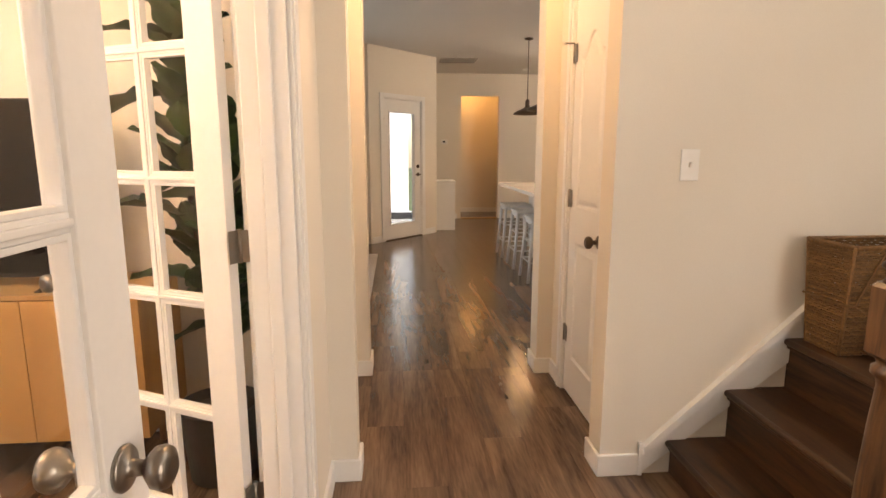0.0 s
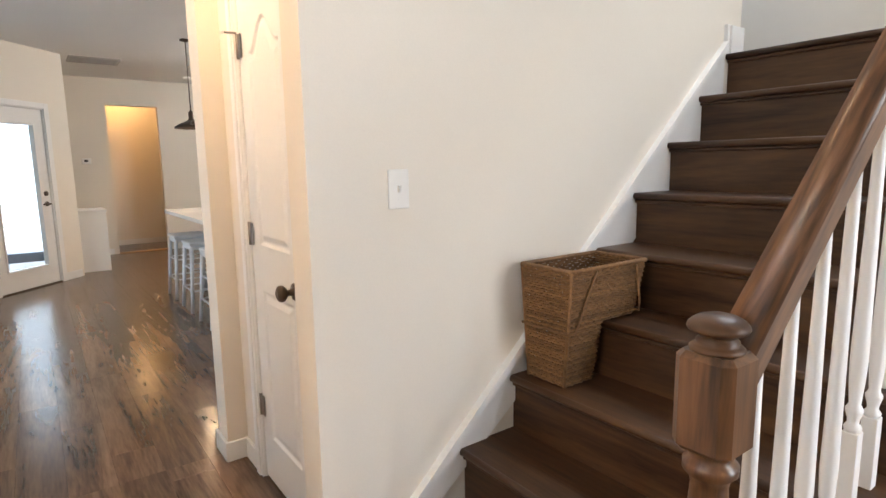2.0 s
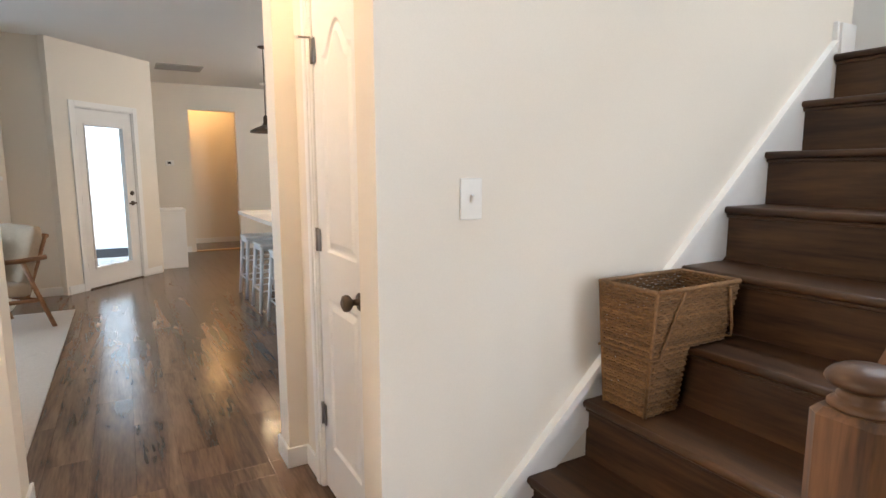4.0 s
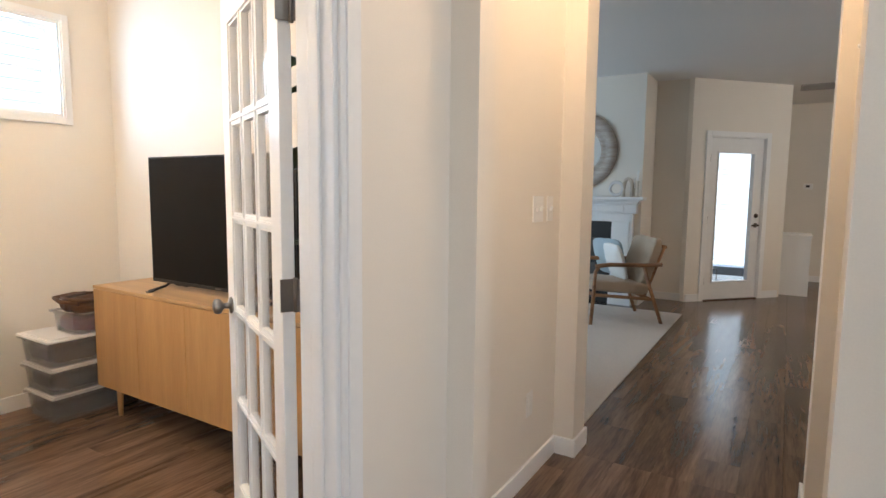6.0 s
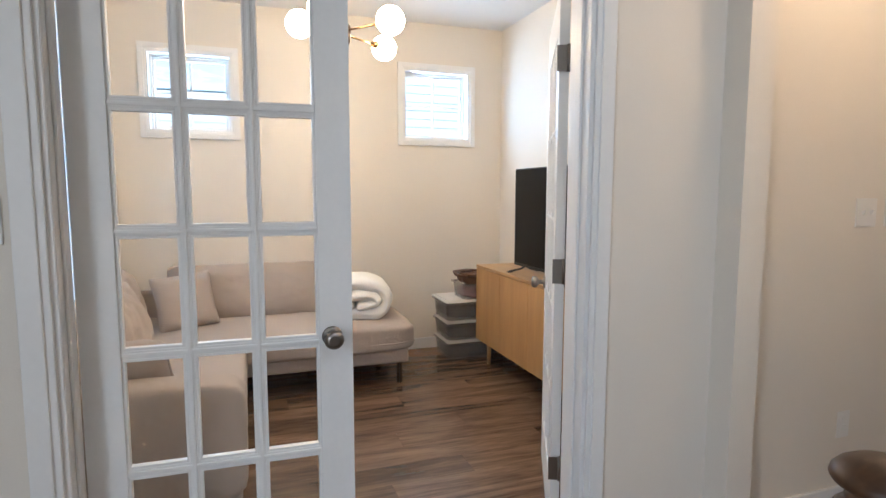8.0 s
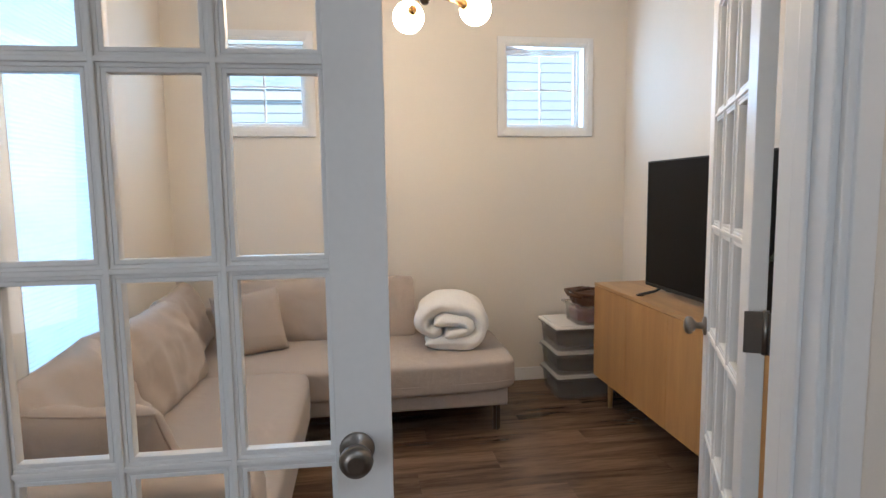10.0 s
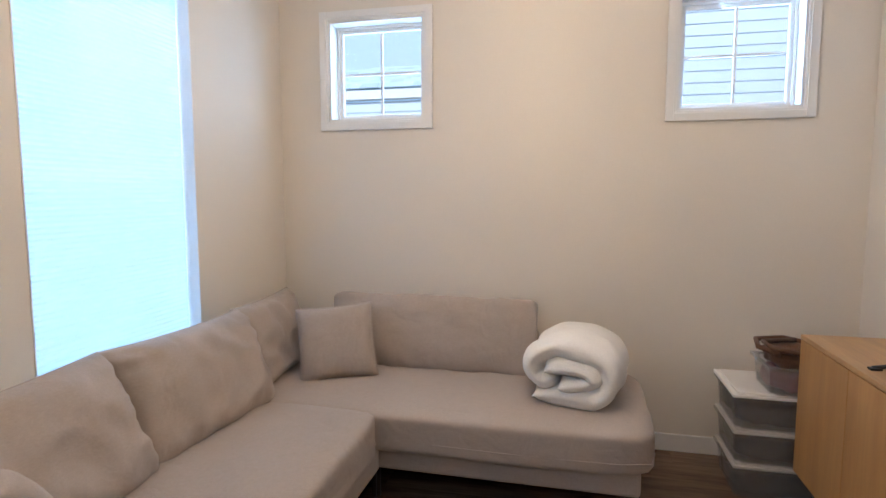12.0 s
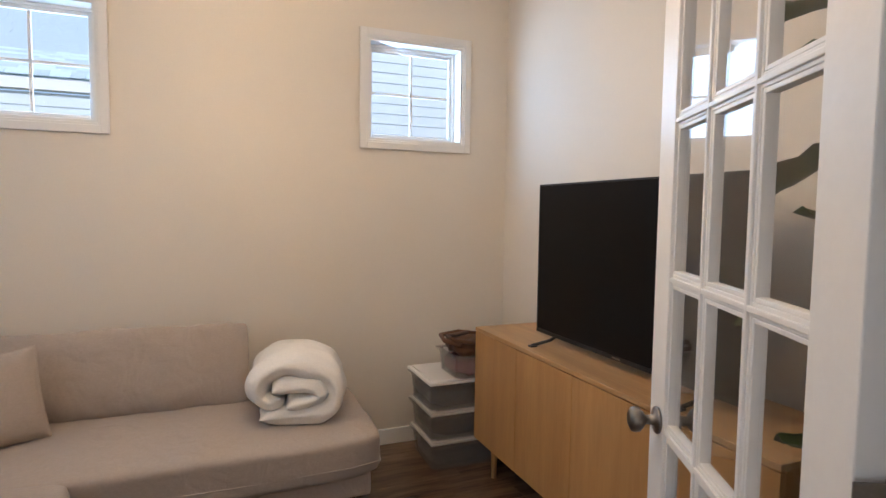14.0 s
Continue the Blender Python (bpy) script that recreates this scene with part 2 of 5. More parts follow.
TANCLOTH = fabric("tan_cloth", (0.44, 0.34, 0.245))
CREAM = fabric("cream_cloth", (0.62, 0.54, 0.44))
BLUECLOTH = fabric("blue_grey_cloth", (0.42, 0.50, 0.54))
RUGMAT = fabric("rug_wool", (0.55, 0.48, 0.41), 250, 0.12, bump=0.6)
BROWNCLOTH = fabric("brown_cloth", (0.115, 0.058, 0.032))
SHADECLOTH = material("shade_cloth", (0.86, 0.87, 0.88), 0.9, vary=0.04, grain=300, bump=0.1, big=6)
sn = SHADECLOTH.node_tree
tl, ad = sn.nodes.new("ShaderNodeBsdfTranslucent"), sn.nodes.new("ShaderNodeMixShader")
tl.inputs["Color"].default_value = (0.80, 0.86, 0.92, 1)
ad.inputs[0].default_value = 0.6
sn.links.new(sn.nodes["Principled BSDF"].outputs[0], ad.inputs[1])
sn.links.new(tl.outputs[0], ad.inputs[2])
sn.links.new(ad.outputs[0], sn.nodes["Material Output"].inputs["Surface"])
BLACK = material("black_plastic", (0.012, 0.012, 0.012), 0.4, vary=0.05, bump=0.02)
SCREEN = material("tv_screen", (0.006, 0.0055, 0.0055), 0.3, vary=0.02, bump=0.0, spec=0.1)
NICKEL = material("brushed_nickel", (0.25, 0.225, 0.20), 0.34, 1.0, vary=0.08, grain=200, bump=0.03)
BRONZE = material("dark_bronze", (0.10, 0.075, 0.055), 0.4, 0.9)
BRASS = material("brass", (0.65, 0.42, 0.17), 0.25, 1.0)
STEELW = material("white_steel", (0.66, 0.68, 0.70), 0.35, 0.2)
STONE = material("counter_stone", (0.74, 0.71, 0.67), 0.2, vary=0.06, grain=25, bump=0.01)
CABW = material("cabinet_paint", (0.70, 0.70, 0.69), 0.4, vary=0.03)
WICKER = material("wicker", (0.20, 0.10, 0.036), 0.75, vary=0.5, grain=90, bump=0.6, spread=0.3)
# same wicker, darkened in colour for the shade inside the basket
WICKERSHADED = material("wicker_shaded", (0.12, 0.065, 0.028), 0.85, vary=0.3, grain=90, bump=0.5)
CLEARBIN = material("bin_plastic", (0.45, 0.43, 0.41), 0.22, vary=0.05, bump=0.02)
cn = CLEARBIN.node_tree
tp, mxs = cn.nodes.new("ShaderNodeBsdfTransparent"), cn.nodes.new("ShaderNodeMixShader")
mxs.inputs[0].default_value = 0.78
cn.links.new(cn.nodes["Principled BSDF"].outputs[0], mxs.inputs[1])
cn.links.new(tp.outputs[0], mxs.inputs[2])
cn.links.new(mxs.outputs[0], cn.nodes["Material Output"].inputs["Surface"])
CLOUDY = material("cloudy_plastic", (0.50, 0.48, 0.46), 0.3, vary=0.05, bump=0.02)
# white vent darkened to grey: the ceiling's shade is in this colour
VENTSHADED = material("vent_shaded_white", (0.36, 0.34, 0.32), 0.5, vary=0.05)
LIDW = material("lid_plastic", (0.78, 0.76, 0.74), 0.35, vary=0.03, bump=0.02)
PLATE = material("plate_plastic", (0.82, 0.80, 0.76), 0.3, vary=0.02, bump=0.0)
GLASS = glass("clear_glass")
LEAFMAT = material("fig_leaf", (0.045, 0.095, 0.028), 0.38, vary=0.35, grain=12, bump=0.15, big=20, spread=0.35)
BARK = material("fig_bark", (0.13, 0.09, 0.06), 0.85, vary=0.3, grain=80, bump=0.5)
SOIL = material("soil", (0.03, 0.02, 0.014), 0.95, vary=0.3, grain=120, bump=0.8)
DARKPOT = material("dark_pot", (0.045, 0.043, 0.042), 0.55, vary=0.1)
POT = material("pot_ceramic", (0.70, 0.68, 0.65), 0.5, vary=0.05)
# the blue of the sky's light is put into the siding and shingle colours
SIDING = material("vinyl_siding", (0.62, 0.70, 0.75), 0.55, vary=0.05, grain=60, bump=0.08)
SHINGLE = material("roof_shingle", (0.52, 0.64, 0.69), 0.9, vary=0.16, grain=180, bump=0.3, big=25, spread=0.16)
GUTTER = material("gutter_white", (0.80, 0.82, 0.82), 0.4, vary=0.03)
LAWN = material("lawn", (0.07, 0.10, 0.035), 0.95, vary=0.4, grain=30, bump=0.8)
MIRROR = material("mirror_glass", (0.75, 0.78, 0.8), 0.03, 1.0, vary=0.01, bump=0.0)
# lightened in colour to offset the house's shadow on the deck
DECKLIGHTENED = material("deck_lightened", (0.78, 0.80, 0.82), 0.6, vary=0.08, grain=50, bump=0.15)
WHITEWASH = wood("whitewashed_wood", (0.30, 0.24, 0.19), (0.52, 0.46, 0.40), 0.6, "X", 1.5, 0.08)
DEEPBLACK = material("firebox_and_duct_black", (0.012, 0.011, 0.010), 0.5, vary=0.2)
SCREEN2 = material("firebox_glass", (0.008, 0.008, 0.008), 0.05, vary=0.02, bump=0.0, spec=1.0, coat=1.0)
GLOBE = glow("globe_glow", (1.0, 0.71, 0.42), 29.0)
BULB = glow("bulb_glow", (1.0, 0.62, 0.28), 25.0)


# ---- builders ----
def bm_box(bm, x0, x1, y0, y1, z0, z1, bevel=0.0, seg=2):
    m = Matrix.Translation(((x0 + x1) / 2, (y0 + y1) / 2, (z0 + z1) / 2)) @ Matrix.Diagonal((x1 - x0, y1 - y0, z1 - z0, 1))
    vs = bmesh.ops.create_cube(bm, size=1, matrix=m)["verts"]
    if bevel:
        es = list({e for v in vs for e in v.link_edges})
        bmesh.ops.bevel(bm, geom=es, offset=bevel, segments=seg, profile=0.5, affect="EDGES")
    return vs


def box(*a, **k):
    bm = bmesh.new()
    bm_box(bm, *a, **k)
    return bm


def boxes(*rows, bevel=0.0):
    bm = bmesh.new()
    for r in rows:
        b2 = box(*r, bevel=bevel)
        absorb(bm, b2)
    return bm


def absorb(bm, other):
    me = bpy.data.meshes.new("tmp")
    other.to_mesh(me)
    other.free()
    bm.from_mesh(me)
    bpy.data.meshes.remove(me)
    return bm


def moved(bm, m):
    bmesh.ops.transform(bm, matrix=m, verts=bm.verts)
    return bm


def lathe(profile, n=24, smooth=True):
    """A turned solid about z from (radius, height) pairs."""
    bm = bmesh.new()
    rings = []
    for r, z in profile:
        rings.append([bm.verts.new((r * math.cos(2 * math.pi * i / n), r * math.sin(2 * math.pi * i / n), z)) for i in range(n)])
    for a, b in zip(rings, rings[1:]):
        for i in range(n):
            bm.faces.new((a[i], a[(i + 1) % n], b[(i + 1) % n], b[i]))
    bm.faces.new(rings[0][::-1])
    bm.faces.new(rings[-1])
    for f in bm.faces:
        f.smooth = smooth and len(f.verts) == 4
    bmesh.ops.recalc_face_normals(bm, faces=bm.faces)
    return bm


def rod(a, b, r, n=12, r2=None):
    """A round bar from a to b."""
    a, b = Vector(a), Vector(b)
    bm = lathe([(r, 0), (r if r2 is None else r2, (b - a).length)], n)
    return moved(bm, Matrix.Translation(a) @ (b - a).to_track_quat("Z", "Y").to_matrix().to_4x4())


def tube(points, r, n=8):
    """A bar through several points."""
    bm = bmesh.new()
    pts = [Vector(p) for p in points]
    rings = []
    for i, p in enumerate(pts):
        d = (pts[min(i + 1, len(pts) - 1)] - pts[max(i - 1, 0)]).normalized()
        q = d.to_track_quat("Z", "Y").to_matrix()
        rings.append([bm.verts.new(p + q @ Vector((r * math.cos(2 * math.pi * k / n), r * math.sin(2 * math.pi * k / n), 0))) for k in range(n)])
    for a, b in zip(rings, rings[1:]):
        for k in range(n):
            bm.faces.new((a[k], a[(k + 1) % n], b[(k + 1) % n], b[k])).smooth = True
    bm.faces.new(rings[0][::-1])
    bm.faces.new(rings[-1])
    bmesh.ops.recalc_face_normals(bm, faces=bm.faces)
    return bm


def cushion(sx, sy, sz, puff=0.25, seed=0, n=14, wrinkle=0.012, power=3.5, sag=0.0):
    """A soft stuffed block centred on the origin, its base at -sz / 2: full middle, thin rounded edges, wrinkles."""
    bm = bmesh.new()
    bmesh.ops.create_cube(bm, size=2)
    bmesh.ops.subdivide_edges(bm, edges=bm.edges, cuts=n, use_grid_fill=True)
    for v in bm.verts:
        x, y, z = v.co
        ln = (abs(x) ** (power * 2) + abs(y) ** (power * 2) + abs(z) ** (power * 2)) ** (1 / (power * 2))
        x, y, z = x / ln, y / ln, z / ln
        full = (1 - puff) + puff * (1 - min(1, abs(x)) ** 3) * (1 - min(1, abs(y)) ** 3)
        p = Vector((x * sx / 2, y * sy / 2, z * full * sz / 2))
        p.z -= sag * (1 - x * x) * (1 - y * y) if z > 0 else 0
        w = noise.noise(p * 6 + Vector((seed * 7.1, seed * 3.3, seed))) + 0.5 * noise.noise(p * 15 + Vector((seed, 5, 0)))
        q = Vector((p.x * 5 + p.y * 9, p.y * 4 - p.x * 7, p.z * 6)) + Vector((seed * 2.3, seed, 3))
        if seed > 3:
            fold = Vector((p.x * 7.5 + 4 * p.y + seed * 1.7, p.y * 5.5 - 2.2 * p.x, p.z * 3)) if seed < 8 else q
            w = 0.45 * w + 0.6 - 2.6 * abs(noise.noise(fold)) * (0.35 + 0.65 * abs(y) if seed < 8 else 1)
        v.co = p + Vector((x, y, z)).normalized() * w * wrinkle
    for f in bm.faces:
        f.smooth = True
    return bm


def knife_cushion(w, h, t, seed=0, n=30, crease=0.010):
    """A stuffed pillow with sewn knife edges: w wide, h high, t thick, with puckers along its seams and folds towards its corners."""
    bm = bmesh.new()
    shift = Vector((seed * 5.7, seed * 2.9, seed * 1.3))

    def outline(u, v):
        return u * w / 2 * (1 - 0.05 * (1 - v * v) * abs(u)), v * h / 2 * (1 - 0.06 * (1 - u * u) * abs(v))

    layers = []
    for side in (1, -1):
        grid = []
        for a in range(n + 1):
            row = []
            for b in range(n + 1):
                u, v = math.sin((a / n - 0.5) * math.pi), math.sin((b / n - 0.5) * math.pi)
                x, y = outline(u, v)
                full = max(0.0, (1 - u ** 4) * (1 - v ** 4)) ** 0.42
                rim = max(abs(u), abs(v))
                along = y if abs(u) > abs(v) else x
                pucker = noise.noise(Vector((along * 26, rim * 2.0, seed + side))) * rim ** 3
                fold = 0.5 - abs(noise.noise(Vector((x * 5 + y * 7, y * 5 - x * 6, 0.4 * side)) + shift)) * 2.2
                broad = noise.noise(Vector((x * 4, y * 4, side)) + shift)
                z = side * full * (t / 2 + crease * (1.1 * fold + 1.4 * pucker + 1.3 * broad))
                row.append(bm.verts.new((x, y, z)))
            grid.append(row)
        layers.append(grid)
    for side, grid in zip((1, -1), layers):
        for a in range(n):
            for b in range(n):
                q = (grid[a][b], grid[a + 1][b], grid[a + 1][b + 1], grid[a][b + 1])
                bm.faces.new(q if side == 1 else q[::-1]).smooth = True
    bmesh.ops.remove_doubles(bm, verts=bm.verts, dist=0.0002)
    rim = []
    for u0, v0, u1, v1 in ((-1, -1, 1, -1), (1, -1, 1, 1), (1, 1, -1, 1), (-1, 1, -1, -1)):
        for k in range(14):
            q = k / 14
            x, y = outline(u0 + (u1 - u0) * q, v0 + (v1 - v0) * q)
            rim.append((x, y, 0.0))
    rim.append(rim[0])
    return bm, tube(rim, 0.0045, 6)


def link(name, bm, mat, smooth=False):
    me = bpy.data.meshes.new(name)
    if smooth:
        for f in bm.faces:
            f.smooth = True
    bm.to_mesh(me)
    bm.free()
    me.materials.append(mat)
    return new(name, me)


def part(name, bm, mat, parent, label=""):
    """One mesh as a part of a thing; the mesh is given in the thing's own space."""
    ob = link(name, bm, mat)
    ob.parent = parent
    if label:
        ob["label"] = label
    return ob


def thing(name, m, label, category, group="", kind=""):
    """An empty at the thing's base that carries its parts."""
    ob = new(name)
    ob.empty_display_size = 0.1
    ob.matrix_world = m if isinstance(m, Matrix) else pose(*m)
    return tagged(ob, label, category, group, kind)


def solid(name, bm, mat, label, category, kind="", group=""):
    return tagged(link(name, bm, mat), label, category, group, kind)


def pierced(axis, p0, p1, a0, a1, z0, z1, holes=()):
    """A wall slab between p0 and p1 across, a0 to a1 along, with holes (a, a, z, z)."""
    us = sorted({a0, a1, *[h[0] for h in holes], *[h[1] for h in holes]})
    zs = sorted({z0, z1, *[h[2] for h in holes], *[h[3] for h in holes]})
    bm = bmesh.new()
    for u0, u1 in zip(us, us[1:]):
        run = None
        for w0, w1 in zip(zs, zs[1:]):
            um, wm = (u0 + u1) / 2, (w0 + w1) / 2
            hole = any(h[0] < um < h[1] and h[2] < wm < h[3] for h in holes)
            if hole:
                if run:
                    bm_box(bm, *((p0, p1, u0, u1) if axis == "x" else (u0, u1, p0, p1)), *run)
                run = None
            else:
                run = (run[0], w1) if run else (w0, w1)
        if run:
            bm_box(bm, *((p0, p1, u0, u1) if axis == "x" else (u0, u1, p0, p1)), *run)
    bmesh.ops.remove_doubles(bm, verts=bm.verts, dist=0.0001)
    return bm


def wall(name, axis, p0, p1, a0, a1, z0=0.0, z1=2.675, holes=(), mat=None, label="warm off-white painted drywall wall"):
    return solid(name, pierced(axis, p0, p1, a0, a1, z0, z1, holes), mat or PAINT, label, "wall", W)


def strip(name, rows, mat=None, label="white painted wooden trim", cat="trim", bevel=0.004):
    return solid(name, boxes(*rows, bevel=bevel), mat or TRIM, label, cat, W)


# ---- walls, ceilings, openings ----
H = 2.675
WIN_A, WIN_B = (-0.205, 0.355, 1.75, 2.305), (1.65, 2.215, 1.75, 2.305)
wall("wall_den_west", "x", -3.30, -3.175, -0.635, 2.64, holes=[WIN_A, WIN_B])
wall("wall_den_south", "y", -0.635, -0.51, -3.175, -0.295, holes=[(-2.385, -1.555, 0.5, 2.35)])
wall("wall_den_north", "y", 2.515, 2.64, -3.175, -0.42)
wall("wall_den_east", "x", -0.42, -0.295, -0.51, 3.14, holes=[(-0.03, 1.51, 0, 2.065)])
wall("wall_foyer_west", "x", -0.42, -0.295, -1.60, -0.635)
wall("wall_foyer_south", "y", -1.725, -1.60, -0.42, 4.075, 0, 5.2, holes=[(1.9, 3.0, 0, 2.45)])
wall("wall_stair", "y", 1.985, 2.115, 0.775, 3.0, 0, 5.2)
wall("wall_stair_end", "x", 3.95, 4.075, -1.60, 3.05, 0, 5.2, holes=[(1.05, 1.95, 4.15, 4.95)])
wall("wall_landing_north", "y", 3.05, 3.20, 2.0, 4.6, 0, 5.2)
wall("wall_closet", "x", 0.87, 0.985, 2.115, 3.05, holes=[(2.29, 2.83, 0, 2.05)])
wall("wall_kitchen_south", "y", 3.05, 3.20, 0.782, 2.0)
wall("wall_closet_back", "x", 2.0, 2.1, 2.10, 3.05, 0, 1.7)
wall("wall_passage_stub_1", "y", 2.035, 2.15, -0.295, -0.190)
wall("wall_passage_stub_2", "y", 3.09, 3.265, -0.295, -0.19)
wall("wall_passage_header_1", "y", 2.037, 2.148, -0.190, 0.775, 2.42)
wall("wall_passage_header_2", "y", 3.092, 3.20, -0.19, 0.782, 2.42)
wall("wall_living_south", "y", 3.14, 3.265, -4.6, -0.295, holes=[(-4.4, -3.4, 0.1, 2.1)])
wall("wall_living_west", "x", -4.725, -4.6, 3.14, 7.92, holes=[(4.1, 6.7, 0.6, 2.3)])
wall("wall_living_north", "y", 7.80, 7.92, -4.6, -0.36)
wall("wall_chimney", "y", 7.20, 7.80, -2.62, -0.80, holes=[(-2.17, -1.17, 0.0, 0.98)])
wall("wall_nook", "x", 0.40, 0.52, 8.80, 10.6)
wall("wall_kitchen_north", "y", 10.6, 10.72, 0.40, 4.6, holes=[(1.2, 1.91, 0, 2.28)])
wall("wall_kitchen_east", "x", 4.6, 4.72, 3.2, 10.72)
wall("wall_back_hall", "y", 11.75, 11.87, 0.4, 2.7)
wall("wall_back_hall_west", "x", 0.9, 1.02, 10.72, 11.75)
wall("wall_back_hall_east", "x", 2.2, 2.32, 10.72, 11.75)

# the slanted wall with the patio door
SLANT = Matrix.Translation((-0.36, 7.76, 0)) @ Matrix.Rotation(radians(47.5), 4, "Z")
slant = solid("wall_slant", moved(pierced("y", 0, 0.12, -0.02, 1.44, 0, H, [(0.25, 1.08, 0, 2.01)]), SLANT), PAINT, "warm off-white painted slanted drywall wall", "wall", W)

solid("ceiling_den", box(-3.30, -0.42, -0.635, 2.64, H, H + 0.1), CEIL, "flat white painted ceiling", "ceiling", W)
solid("ceiling_foyer", box(-0.42, 4.075, -1.725, 0.93, H, H + 0.1), CEIL, "flat white painted ceiling", "ceiling", W)
solid("ceiling_foyer_front", box(-0.42, 0.75, 0.93, 1.99, H, H + 0.1), CEIL, "flat white painted ceiling", "ceiling", W)
solid("ceiling_passage", box(-0.42, 2.0, 1.99, 3.14, H, H + 0.1), CEIL, "flat white painted ceiling", "ceiling", W)
solid("ceiling_living", box(-4.725, 4.72, 3.14, 10.72, H, H + 0.1), CEIL, "flat white painted ceiling", "ceiling", W)
solid("ceiling_back_hall", box(0.4, 2.7, 10.72, 11.87, H, H + 0.1), CEIL, "flat white painted ceiling", "ceiling", W)
solid("ceiling_stairwell", box(0.75, 4.075, 0.80, 3.2, 5.2, 5.3), CEIL, "flat white painted stairwell ceiling", "ceiling", W)
wall("wall_stairwell_upper", "y", 0.80, 0.93, 0.75, 3.95, H + 0.1, 5.2)
wall("wall_stairwell_west", "x", 0.65, 0.75, 0.93, 1.985, H + 0.1, 5.2)
# unseen slab, added only to stop direct sun at the stair window
solid("sun_blocker", box(4.08, 7.1, -2.6, 3.4, 5.05, 5.17), CEIL, "unseen slab added to keep the sun out of the stair window", "roof", W)
solid("subfloor", box(-4.725, 4.72, -1.725, 11.87, -0.08, -0.014), UNDER, "dark underlay beneath the floor planks", "floor", W)

# baseboards
BH, BT = 0.092, 0.014
rows = [
    (-3.175, -3.175 + BT, -0.51, 2.515, 0, BH), (-3.161, -0.42, -0.51, -0.51 + BT, 0, BH), (-3.161, -0.42, 2.515 - BT, 2.515, 0, BH),
    (-0.42 - BT, -0.42, 1.60, 2.50, 0, BH), (-0.42 - BT, -0.42, -0.49, -0.11, 0, BH)]
strip("baseboard_den", rows, label="white painted baseboard", cat="baseboard")
rows = [
    (-0.295, -0.295 + BT, 1.57, 2.021, 0, BH), (-0.295, -0.176, 2.021, 2.035, 0, BH), (-0.190, -0.176, 2.037, 2.164, 0, BH),
    (-0.281, -0.190, 2.150, 2.164, 0, BH), (-0.295, -0.281, 2.150, 3.076, 0, BH), (-0.295, -0.176, 3.076, 3.09, 0, BH),
    (-0.19, -0.176, 3.092, 3.279, 0, BH), (-4.58, -0.192, 3.265, 3.279, 0, BH)]
strip("baseboard_hall_west", rows, label="white painted baseboard", cat="baseboard")
rows = [(0.761, 0.93, 1.971, 1.985, 0, BH), (0.761, 0.775, 1.987, 2.129, 0, BH), (0.777, 0.87, 2.115, 2.129, 0, BH), (0.856, 0.87, 2.131, 2.22, 0, BH),
        (0.856, 0.87, 2.90, 3.036, 0, BH), (0.768, 0.868, 3.036, 3.05, 0, BH), (0.768, 0.782, 3.052, 3.214, 0, BH), (0.784, 4.6, 3.20, 3.214, 0, BH)]
strip("baseboard_hall_east", rows, label="white painted baseboard", cat="baseboard")
rows = [(-0.80, -0.36, 7.786, 7.80, 0, BH), (-0.80, -0.786, 7.2, 7.784, 0, BH), (-4.6, -2.62, 7.786, 7.80, 0, BH), (0.52, 0.534, 8.85, 10.586, 0, BH), (0.52, 1.13, 10.586, 10.6, 0, BH), (1.98, 4.6, 10.586, 10.6, 0, BH)]
strip("baseboard_living", rows, label="white painted baseboard", cat="baseboard")
strip("baseboard_back_hall", [(1.02, 2.2, 11.736, 11.75, 0, BH)], label="white painted baseboard", cat="baseboard")
solid("baseboard_slant", moved(boxes((0.0, 0.185, -BT, 0, 0, BH), (1.145, 1.40, -BT, 0, 0, BH), bevel=0.003), SLANT), TRIM, "white painted baseboard", "baseboard", W)

# french door casing and jambs


def casing(name, axis, face, out, a0, a1, top, w=0.07, floor=0.0):
    """Stepped door casing round an opening on one wall face."""
    bm = bmesh.new()
    for inset, th in ((0.0, 0.012), (0.018, 0.019)):
        p0, p1 = sorted((face, face + out * th))
        lo, hi = a0 - w, a1 + w
        for u0, u1, z0, z1 in ((lo, a0 - inset, floor, top + w), (a1 + inset, hi, floor, top + w), (a0 - inset, a1 + inset, top + inset, top + w)):
            b = box(*((p0, p1, u0, u1) if axis == "x" else (u0, u1, p0, p1)), z0, z1, bevel=0.003)
            absorb(bm, b)
    return solid(name, bm, TRIM, "white painted stepped door casing", "trim", W)


casing("trim_french_casing", "x", -0.295, 1, -0.022, 1.502, 2.055)
casing("trim_french_casing_inside", "x", -0.42, -1, -0.022, 1.502, 2.055)
strip("trim_french_jamb", [(-0.42, -0.295, -0.03, -0.008, 0, 2.065), (-0.42, -0.295, 1.488, 1.51, 0, 2.065), (-0.42, -0.295, -0.008, 1.488, 2.043, 2.065),
      (-0.372, -0.335, 1.478, 1.488, 0, 2.043), (-0.372, -0.335, -0.008, 0.002, 0, 2.043)], label="white painted french door jamb with stop")
casing("trim_closet_casing", "x", 0.87, -1, 2.298, 2.822, 2.045, 0.06)
strip("trim_closet_jamb", [(0.865, 0.985, 2.29, 2.302, 0, 2.05), (0.865, 0.985, 2.818, 2.83, 0, 2.05), (0.865, 0.985, 2.302, 2.818, 2.038, 2.05)], label="white painted closet door jamb")


# ---- french doors ----
LW, LH, LT = 0.728, 2.03, 0.035


